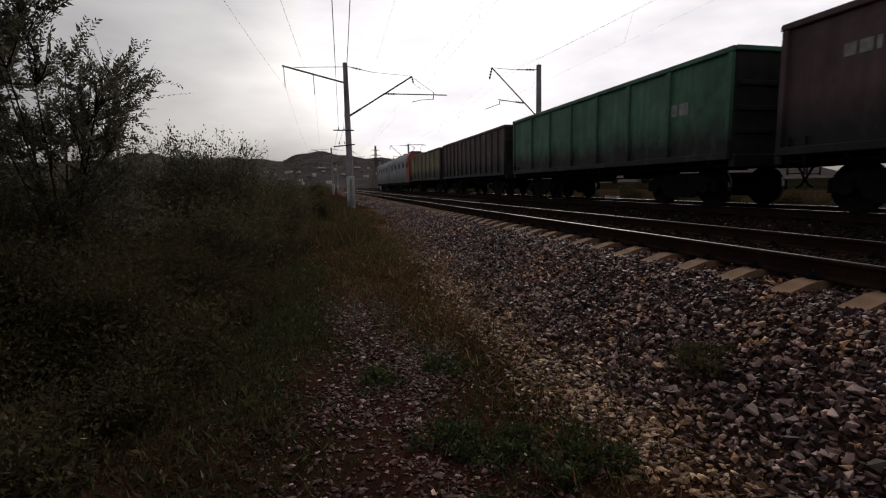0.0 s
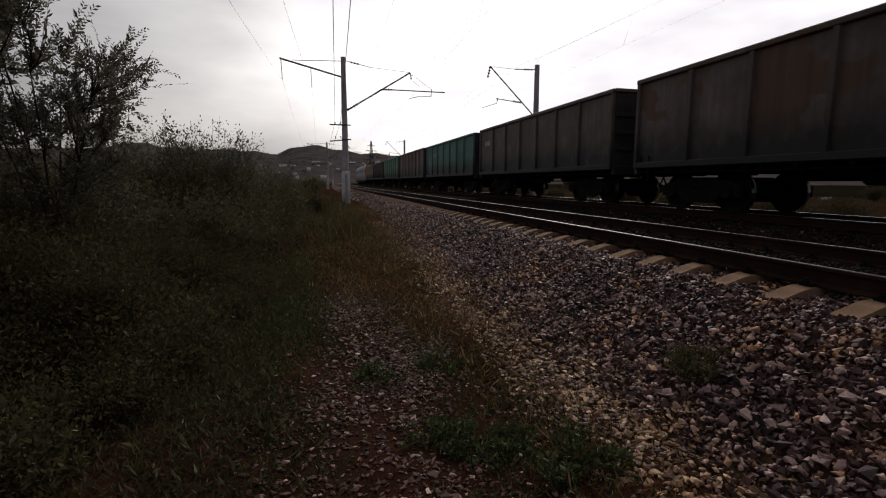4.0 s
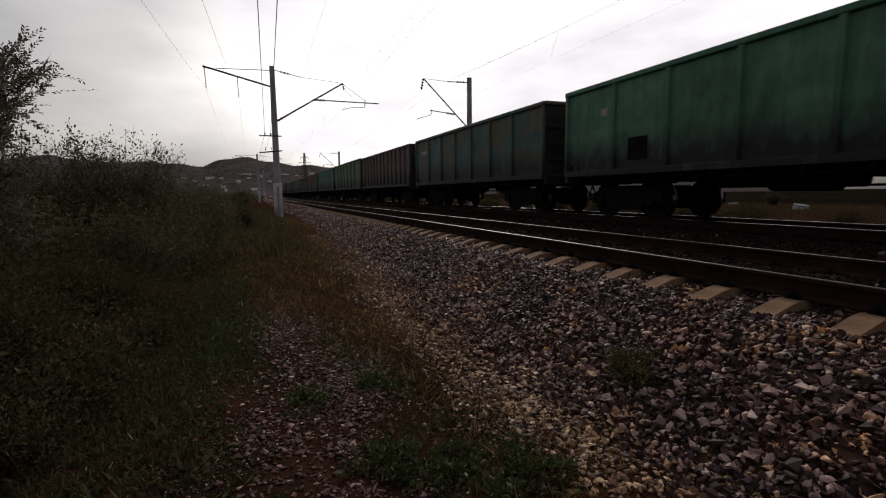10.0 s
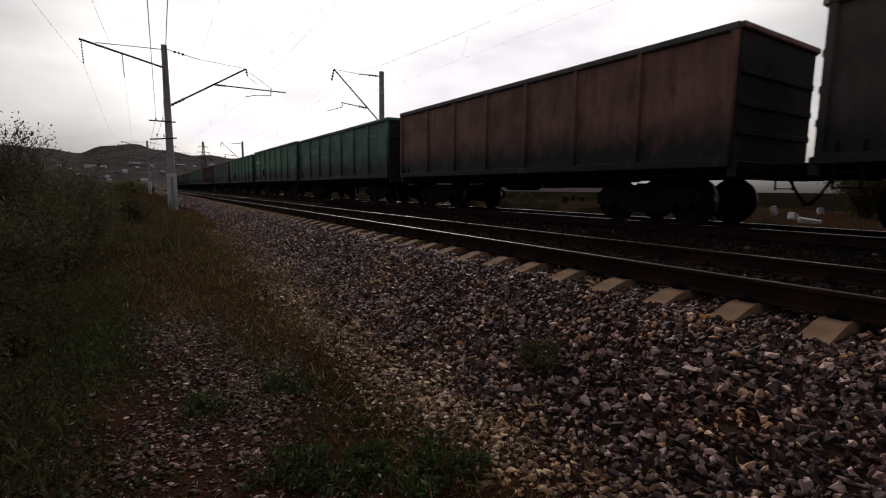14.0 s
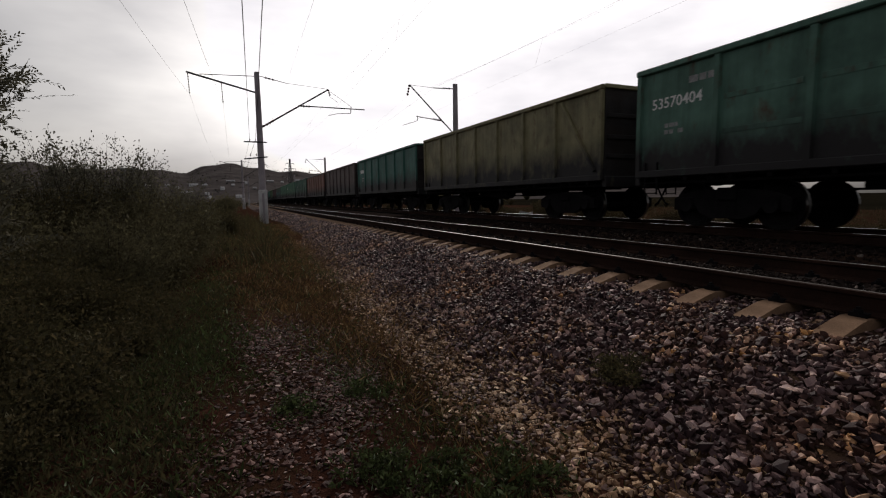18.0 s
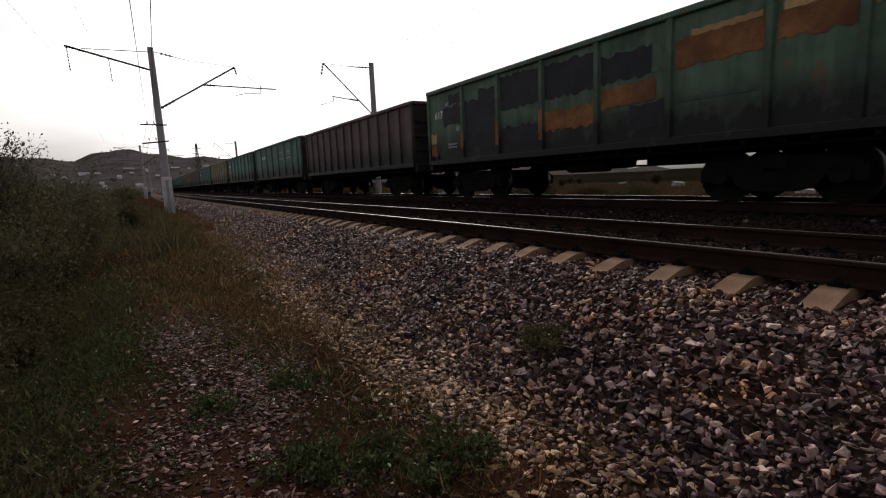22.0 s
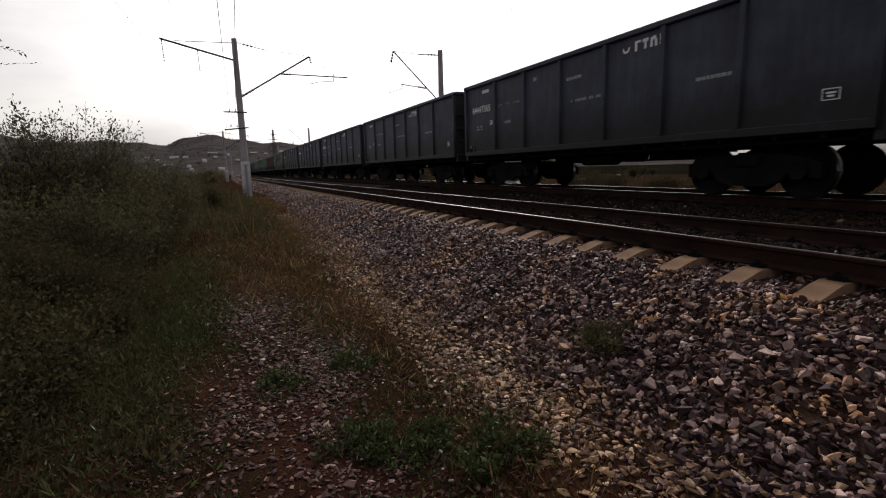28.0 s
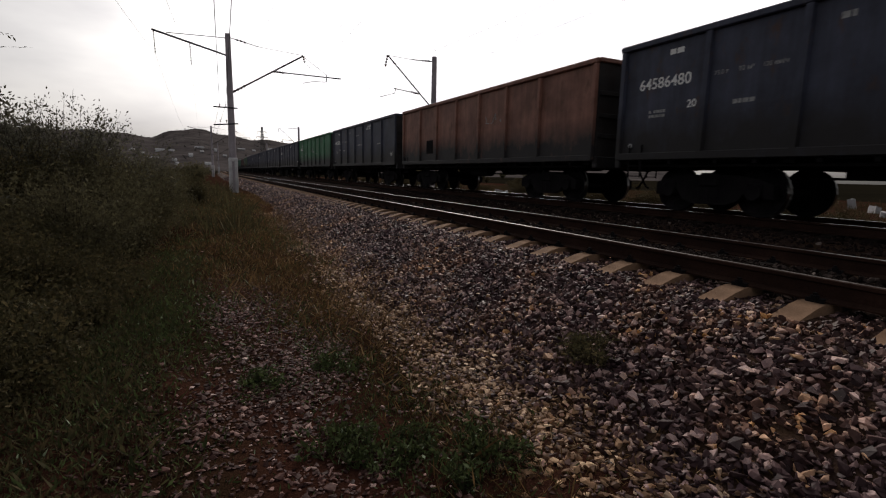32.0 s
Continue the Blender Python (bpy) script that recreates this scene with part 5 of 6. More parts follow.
def make_tree(name, x, y, height, seed, label, lean=(0.0, 0.0), spread=1.0):
    """A many-stemmed willow: stems from one root, limbs, and arching leafy shoots."""
    tree = tagged(empty(name, ground_pose(x, y, 0)), label, "tree")
    g = np.random.default_rng(seed)
    limbs, shoots = [], []
    for k in range(8):
        a = 2 * np.pi * (k + g.uniform(0, 0.6)) / 8
        out = spread * g.uniform(0.25, 0.95)
        h = height * g.uniform(0.62, 0.9)
        t = np.linspace(0, 1, 9)[:, None]
        stem = np.concatenate([np.cos(a) * out * t ** 1.5 + lean[0] * t * t, np.sin(a) * out * t ** 1.5 + lean[1] * t * t, h * t], 1)
        part("trunk", stem_mesh("trunk", [stem], 0.02, M_BARK), None, tree)
        for _ in range(14):
            f = g.uniform(0.34, 1.0)
            p = stem[min(int(f * 8), 8)]
            b = a + g.normal(0, 1.1)
            ln = shoot(p, (math.cos(b), math.sin(b), g.uniform(0.1, 0.9)), g.uniform(0.45, 0.95) * (1.15 - 0.5 * f), 6, 0.1, g)
            limbs.append(ln)
            for _ in range(7):
                q = ln[g.integers(1, 6)]
                e = unit(ln[-1] - ln[0]) + g.normal(0, 0.6, 3) + np.array([0, 0, 0.35])
                shoots.append(shoot(q, e, g.uniform(0.25, 0.62), 6, g.uniform(-0.15, 0.2), g))
    tagged(part("limb_frame", stem_mesh("limb_frame", limbs, 0.014, M_BARK), None, tree), kind="stuff")
    tagged(part("twig_frame", stem_mesh("twig_frame", shoots, 0.004, M_BARK), None, tree), kind="stuff")
    part("crown", paired_leaves(shoots, 26, 0.068, 0.19, seed + 5, M_LEAFTREE, "crown"), None, tree)
    return tree


make_tree("tree", -3.02, 6.5, 4.6, 51, "small willow-like tree with narrow leaves, dark against the sky", (-0.08, 0.0), 1.25)
make_tree("tree", -4.6, 7.2, 5.4, 53, "small willow-like tree with narrow leaves, dark against the sky", (0.1, -0.1))


def grass(name, n, x0, x1, y0, y1, height, mat, seed, label, density=None, width=0.02, droop=0.5, clump=1.0):
    g = np.random.default_rng(seed)
    x, y = g.uniform(x0, x1, n), g.uniform(y0, y1, n)
    cl = np.sin(x * 1.7 + 2.0 * np.sin(y * 0.7 + seed)) * np.sin(y * 1.3 + 1.5 * np.sin(x * 0.9)) + 0.4 * np.sin(7 * x + 3 * y)
    keep = g.uniform(-1.2, 1.2, n) < cl * clump + 0.25 * (1 - clump)
    if density is not None:
        keep &= g.uniform(0, 1, n) < density(x, y)
    x, y = x[keep], y[keep]
    z = np.maximum(ground_height(x, y), np.where(x > 1.75, bed_height(x), -9)) - 0.005
    m = len(x)
    h = height * np.exp(g.normal(0, 0.35, m))
    al = np.stack([g.normal(0, droop, m), g.normal(0, droop, m), np.ones(m)], -1)
    al = unit(al) * h[:, None]
    sd = unit(np.cross(al, g.normal(0, 1, (m, 3)))) * (width * h)[:, None]
    return tagged(new(name, quads(name, np.stack([x, y, z], -1), al, sd, mat)), label, "grass", kind="stuff")


def dry_band(x, y):
    """Rust-brown dry grass between path and bank; it closes over the path farther on."""
    c, w = np.interp(y, [1, 4, 7, 11, 20], [1.40, 1.36, 1.05, 0.95, 1.1]), np.interp(y, [1, 4, 7, 11, 20], [0.28, 0.36, 0.85, 1.15, 1.4])
    return np.exp(-((x - c) / w) ** 2) * (0.45 + 0.55 * smooth01(y, 2.0, 8.0))


def weed_band(x, y):
    return 0.07 + np.exp(-((x - np.interp(y, [1, 3, 6], [1.05, 1.1, 0.95])) / 0.36) ** 2) * (1 - smooth01(y, 4.0, 7.0))


def green_patch(x, y):
    """Short green grass between path and shrubs, thickest some steps ahead."""
    c = np.interp(y, [1, 3, 5, 8, 12], [-0.75, -0.6, -0.6, -0.55, -0.4])
    return np.exp(-((x - c) / 0.5) ** 2) * (0.3 + 0.7 * np.exp(-((y - 5.6) / 1.7) ** 2))


grass("grass", 260000, -2.2, 0.5, 1.0, 12, 0.042, M_GRASS, 61, "short green grass beside the path", green_patch, 0.10, 0.9, 0.6)
grass("grass", 150000, -4.2, 0.1, 0.9, 9, 0.05, M_WEED, 67, "low dark brown and green weeds beside the path", lambda x, y: smooth01(-x, 0.0, 0.7), 0.09, 0.9, 0.5)
grass("grass", 75000, -0.4, 2.0, 1.2, 8, 0.036, M_GRASS, 62, "low green weeds between path and ballast", weed_band, 0.09, 0.95, 0.9)
grass("dry_grass", 250000, -0.9, 2.5, 1.0, 30, 0.085, M_DRY, 63, "rust-brown dry grass between path and ballast", dry_band, 0.035, 0.85, 0.6)
grass("grass", 45000, -0.9, 1.9, 4.0, 30, 0.11, M_GRASS, 68, "green grass among the dry blades", lambda x, y: smooth01(y, 4, 12) * 0.6, 0.03, 0.7, 0.8)
grass("dry_grass", 14000, 1.2, 2.5, 1.2, 9, 0.045, M_DRY, 64, "dry brown grass stubble at the foot of the ballast", None, 0.05, 0.95)
grass("grass", 30000, -14, 1.4, 12, 40, 0.35, M_WEED, 65, "rough dark grass under the shrubs", None, 0.03)
grass("grass", 90000, 13.4, 50, 2, 60, 0.22, M_SCRUB, 66, "rough grass beyond the far track", None, 0.04)
plant_out(make_bush("shrub", 1.3, 0.85, 100, 240, 0.028, 55, M_WEED, LBUSH), [(-2.75, 5.3, 10, 1.0), (-3.3, 5.0, 100, 1.05), (-2.35, 5.9, 200, 0.95), (-3.9, 5.6, 300, 1.1), (-2.1, 6.6, 50, 0.9)], "shrubs beside the path")
grass("grass", 60000, -5, 1.2, -9, 1.0, 0.09, M_GRASS, 69, "short green grass beside the path", lambda x, y: 0.05 + 0.95 * smooth01(-x, -0.1, 1.2), 0.05, 0.75, 0.6)
LPL = "low grey-green weed with narrow leaves in the gravel"
for k, (x, y, h) in enumerate(((0.84, 2.54, 0.11), (1.28, 2.15, 0.13), (2.57, 2.66, 0.10), (0.35, 3.7, 0.10), (1.0, 3.9, 0.08), (0.55, 1.9, 0.12), (1.05, 2.5, 0.1), (1.5, 2.3, 0.12), (0.65, 2.75, 0.1))):
    if x > 2:
        w = make_bush("weed", 0.2, 0.24, 60, 30, 0.03, 71 + k, M_WEED, "dark tuft of weed growing out of the ballast", "plant", 0.02, 0.16)
    else:
        w = make_bush("weed", h, 0.2, 34, 22, 0.032, 71 + k, M_GRASS, LPL, "plant", 0.014, 0.2)
    z = max(float(ground_height(x, y)), float(bed_height(x)) if x > 1.75 else -9)
    w.matrix_basis = pose(x, y, z - 0.01, 0, 0, 50 * k)
    tagged(w, group="weeds in the gravel")

# ---------------------------------------------------------------- far hills, town and pylon
RIDGE = [(-180, 2.0), (-90, 2.2), (-50, 2.6), (-30, 2.5), (-20, 3.0), (-18.7, 3.45), (-17.8, 3.6), (-16.7, 3.55), (-15.2, 3.22), (-14, 3.08), (-9, 3.18), (-6.2, 3.06), (-4.2, 2.86), (-3.4, 3.2), (-2.7, 3.5), (-1.8, 3.7),
         (-0.8, 3.8), (0.5, 3.8), (1.4, 3.6), (2.2, 3.46), (3.7, 3.24), (5.0, 3.1), (7, 3.08), (9.8, 2.84), (13, 2.3), (18, 1.9), (30, 1.7), (45, 1.5), (51, 1.2), (53, 0.2), (56, 0.5), (58, -0.1), (72, -0.2), (80, 0.6), (120, 2.0), (180, 2.0)]


def hills():
    vs, fs = [], []
    az = np.concatenate([np.linspace(-180, -31, 60), np.linspace(-30, 40, 421), np.linspace(42, 180, 60)])
    el = np.interp(az, [r[0] for r in RIDGE], [r[1] for r in RIDGE])
    rings = [(500, 0.0), (700, 0.16), (900, 0.42), (1150, 0.72), (1400, 0.95), (1600, 1.0), (2000, 0.8)]
    g = np.random.default_rng(12)
    el = el + np.where(np.abs(az) < 42, g.normal(0, 0.010, len(az)), 0)
    for i, (a, e) in enumerate(zip(az, el)):
        for d, k in rings:
            hgt = math.tan(radians(e)) * 1600 * k * (1 + 0.02 * math.sin(a * 1.9 + d * 0.01)) - 1.6
            vs.append((math.sin(radians(a)) * d, math.cos(radians(a)) * d, hgt))
    k = len(rings)
    for i in range(len(az) - 1):
        for j in range(k - 1):
            fs.append((i * k + j, (i + 1) * k + j, (i + 1) * k + j + 1, i * k + j + 1))
    return mesh_from("hills", vs, fs, M_HILL, None, True)


M_HILL = rough_surface("wooded_hillside", (0.042, 0.037, 0.037), (0.105, 0.093, 0.091), 0.028, 1.0, fine=0.16, relief=0.2)
M_HILL.node_tree.nodes["Principled BSDF"].inputs["Specular IOR Level"].default_value = 0.0
M_HILLWOOD = piece_surface("hillside_woods", [(0.0, (0.075, 0.068, 0.065)), (0.6, (0.11, 0.099, 0.094)), (1.0, (0.15, 0.132, 0.118))], 1.0, scale=0.4)
M_PANE = rough_surface("far_window_glass", (0.07, 0.07, 0.075), (0.11, 0.11, 0.115), 0.5, 0.4)
tagged(new("hills", hills()), "distant wooded hills above the town", "hills", kind="structure")


def hill_height(x, y):
    a, d = math.degrees(math.atan2(x, y)), math.hypot(x, y)
    e = np.interp(a, [r[0] for r in RIDGE], [r[1] for r in RIDGE])
    k = np.interp(d, [500, 700, 900, 1150, 1400, 1600], [0.0, 0.16, 0.42, 0.72, 0.95, 1.0])
    return math.tan(radians(float(e))) * 1600 * float(k) - 1.6


M_WALLW = rough_surface("pale_render", (0.62, 0.62, 0.64), (0.82, 0.82, 0.82), 0.3, 0.9, fine=3)
M_WALLG = rough_surface("grey_render", (0.13, 0.125, 0.125), (0.22, 0.21, 0.205), 0.3, 0.9, fine=3)
M_TILE = rough_surface("pale_roofing", (0.28, 0.28, 0.29), (0.46, 0.45, 0.45), 0.4, 0.8, fine=4)


def house(x, y, w, dp, h, turn, mat, floors, cols, label, flat=False):
    z = hill_height(x, y) if math.hypot(x, y) > 480 else -0.9
    hs = tagged(empty("house", pose(x, y, z - 1.0, 0, 0, turn)), label, "house", "houses of the town")
    part("wall", boxed(-w / 2, w / 2, -dp / 2, dp / 2, 0, h + 1), mat, hs)
    if flat:
        part("roof", boxed(-w / 2 - 0.3, w / 2 + 0.3, -dp / 2 - 0.3, dp / 2 + 0.3, h + 1, h + 1.6), M_TILE, hs)
    else:
        bm = bmesh.new()
        v = [bm.verts.new(p) for p in ((-w / 2 - .5, -dp / 2 - .5, h + 1), (w / 2 + .5, -dp / 2 - .5, h + 1), (w / 2 + .5, dp / 2 + .5, h + 1), (-w / 2 - .5, dp / 2 + .5, h + 1), (-w / 2 - .5, 0, h + 1 + dp * 0.35), (w / 2 + .5, 0, h + 1 + dp * 0.35))]
        for f in ((0, 1, 5, 4), (2, 3, 4, 5), (0, 4, 3), (1, 2, 5), (3, 2, 1, 0)):
            bm.faces.new([v[i] for i in f])
        part("roof", bm, M_TILE, hs)
    ww = 0.5 if floors > 1 else 0.24
    for r in range(floors):
        for c in range(cols):
            cx = -w / 2 + w * (c + 0.5) / cols
            part("window", boxed(cx - ww, cx + ww, -dp / 2 - 0.06, -dp / 2 + 0.1, 2.0 + r * 3, 2.0 + 2.2 * ww + r * 3), M_PANE, hs)
    return hs


def town():
    g = np.random.default_rng(5)
    SITES = [(-3.66, 1.72, 20), (-0.04, 2.1, 27), (3.98, 2.1, 20), (-7.76, 1.7, 10), (-4.28, 0.88, 27), (0.75, 0.48, 17), (4.96, 1.15, 16), (-2.6, 1.65, 14), (5.26, 2.0, 8), (-6.03, 1.7, 10), (-2.2, 0.40, 9), (2.33, 1.3, 7), (6.9, 2.25, 13),
             (-2.4, 0.75, 9), (0.17, 1.7, 9), (-0.9, 1.3, 8), (1.5, 1.9, 8), (3.1, 1.5, 10), (-5.2, 1.3, 9), (6.2, 1.4, 9), (7.6, 1.6, 9), (-9.5, 1.6, 12), (-12.5, 1.5, 10), (-15.5, 1.7, 12), (-17.5, 1.2, 12)]     # azimuth, elevation, width
    for a, e, w in SITES:
        d = next((d for d in range(560, 1500, 10) if math.degrees(math.atan2(hill_height(math.sin(radians(a)) * d, math.cos(radians(a)) * d), d)) > e), 900)
        x, y = math.sin(radians(a)) * d, math.cos(radians(a)) * d
        house(x, y, w * d / 1000 * g.uniform(0.4, 0.75), g.uniform(5, 8), g.uniform(0.9, 1.9) * d / 900, -a + g.uniform(-15, 15), M_WALLW if g.uniform() < 0.6 else M_WALLG, 1, max(2, int(w // 4)), "small house with a light roof on the hillside")
    a = radians(-9.2)
    house(math.sin(a) * 420, math.cos(a) * 420, 11.5, 12, 26.0, 9, M_WALLG, 5, 6, "grey block of flats with a flat roof", True)
    a = radians(-5.7)
    house(math.sin(a) * 300, math.cos(a) * 300, 11, 9, 3.5, 5, M_WALLG, 1, 4, "low grey shed with a pale flat roof", True)


town()


def hill_woods():
    """Trees on the hillside, too far and too many to count."""
    g = np.random.default_rng(77)
    pts, sizes = [], []
    while len(pts) < 1800:
        a, d = g.uniform(-24, 16), math.sqrt(g.uniform(560 ** 2, 1640 ** 2)) if g.uniform() < 0.25 else g.uniform(1500, 1640)
        e = math.sin(a * 1.3 + 0.004 * d) + math.sin(a * 3.1 - 0.011 * d)
        if g.uniform(-1.2, 1.2) > e + (0.5 if d > 1350 else 0.0):
            continue
        x, y = math.sin(radians(a)) * d, math.cos(radians(a)) * d
        pts.append((x, y, hill_height(x, y) + 1.0))
        sizes.append(g.uniform(1.4, 3.2))
    return scatter_lumps("hill_woods", np.array(pts), np.array(sizes), M_HILLWOOD, 78, 0.8)


M_HILLWOOD.node_tree.nodes["Principled BSDF"].inputs["Specular IOR Level"].default_value = 0.0
tagged(new("hill_woods", hill_woods()), "dark scattered trees on the far hillside", "trees", kind="stuff")


def rubble(x, y, w, d, h, turn, tilt):
    """A broken slab of pale concrete, half sunk in the grass."""
    g = np.random.default_rng(int(abs(x * 31 + y * 7)))
    bm = bmesh.new()
    lo = [bm.verts.new((sx * w / 2 * g.uniform(0.7, 1.1), sy * d / 2 * g.uniform(0.7, 1.1), -0.3)) for sx, sy in ((-1, -1), (1, -1), (1.1, 0.2), (0.4, 1), (-1, 0.9))]
    hi = [bm.verts.new((v.co.x * 0.94, v.co.y * 0.94, h * g.uniform(0.8, 1.1))) for v in lo]
    for i in range(5):
        j = (i + 1) % 5
        bm.faces.new((lo[i], lo[j], hi[j], hi[i]))
    bm.faces.new(lo[::-1]), bm.faces.new(hi)
    ob = new("concrete_slab", made("concrete_slab", bm, M_TILE))
    ob.matrix_basis = pose(x, y, float(ground_height(x, y)), tilt, tilt * 0.6, turn)
    return tagged(ob, "broken pale concrete slab lying in the grass", "rubble", "broken slabs beyond the line")


for k, (a, d) in enumerate(((33.2, 33), (34.6, 30), (35.4, 38), (39.5, 40), (41.2, 36), (42.0, 46), (43.4, 38), (44.3, 34), (45.0, 52), (53.0, 60), (58.5, 48), (66.8, 44), (68.2, 40), (69.5, 36), (70.4, 50))):
    rubble(math.sin(radians(a)) * d, math.cos(radians(a)) * d, 0.9 + 0.5 * math.sin(k * 2.1), 0.5, 0.45 + 0.2 * math.cos(k * 1.7), 40 * k - a, 10 * math.sin(k * 3.3))


def lattice_pylon(x, y, height, turn):
    """A narrow lattice mast: four legs, cross bracing and three pairs of arms."""
    py = tagged(empty("lattice_pylon", pose(x, y, -1.0, 0, 0, turn)), "grey lattice power pylon far behind the line", "pylon")
    def half(z):
        return np.interp(z, [0, height * 0.55, height], [3.2, 1.1, 0.35])
    for sx in (-1, 1):
        for sy in (-1, 1):
            bm = bmesh.new()
            zs = [0, height * 0.55, height]
            for z0, z1 in zip(zs[:-1], zs[1:]):
                tube(bm, (sx * half(z0), sy * half(z0), z0), (sx * half(z1), sy * half(z1), z1), 0.2, seg=4)
            part("leg", bm, M_IRON, py)
    zs = np.linspace(0, height, 11)
    for z0, z1 in zip(zs[:-1], zs[1:]):
        bm = bmesh.new()
        for s in (-1, 1):
            tube(bm, (-half(z0), s * half(z0), z0), (half(z1), s * half(z1), z1), 0.11, seg=4)
            tube(bm, (half(z0), s * half(z0), z0), (-half(z1), s * half(z1), z1), 0.11, seg=4)
        part("bracing", bm, M_IRON, py)
    for k, w in ((0.66, 3.6), (0.78, 4.6), (0.9, 3.4)):
        z = height * k
        for s in (-1, 1):
            bm = tubed((0, 0, z + 0.5), (s * w, 0, z), 0.12, seg=4)
            tube(bm, (0, 0, z - 0.4), (s * w, 0, z), 0.12, seg=4)
            tube(bm, (s * w, 0, z), (s * w, 0, z - 1.6), 0.1, seg=4)
            part("crossarm", bm, M_IRON, py)
    return py


lattice_pylon(43.1, 399.6, 34.4, 20)
# belts of far trees
far_tree = make_bush("far_trees", 7.0, 4.5, 40, 60, 0.7, 81, M_LEAF, "clump of dark trees in the distance", "tree", 0.6, 0.35)
plant_out(far_tree, spots_in(26, -140, -12, 70, 330, 0.5, 0.95, 45, lambda x, y: x < -0.05 * y - 8) + spots_in(12, 60, 200, 60, 300, 0.5, 1.0, 46, lambda x, y: x < 0.8 * y), "distant clumps of trees")

# ---------------------------------------------------------------- the train
GREEN, TEAL, DKGREEN = (0.076, 0.201, 0.129), (0.042, 0.146, 0.119), (0.076, 0.168, 0.128)
BROWN, MAROON, REDBR, ORANGE = (0.101, 0.069, 0.066), (0.110, 0.064, 0.064), (0.218, 0.101, 0.078), (0.230, 0.101, 0.071)
BLACK, OLIVE = (0.042, 0.047, 0.075), (0.220, 0.198, 0.105)
SMALL = [(5.65, 2.12, 0.42, 0.06, 2, True), (3.75, 2.12, 0.4, 0.08, 1, True), (0.4, 2.36, 1.2, 0.07, 1, True)]
RZ = [(5.22, 3.28, 0.48, 0.11, 1, False)]
BLK = dict(grow=(0.12, 0.12, 0.09), marks=RZ + SMALL + [(-3.4, 2.28, 0.75, 0.07, 1, True), (2.15, 3.2, 0.2, 0.1, 1, True), (0.6, 2.95, 0.6, 0.08, 1, True)])
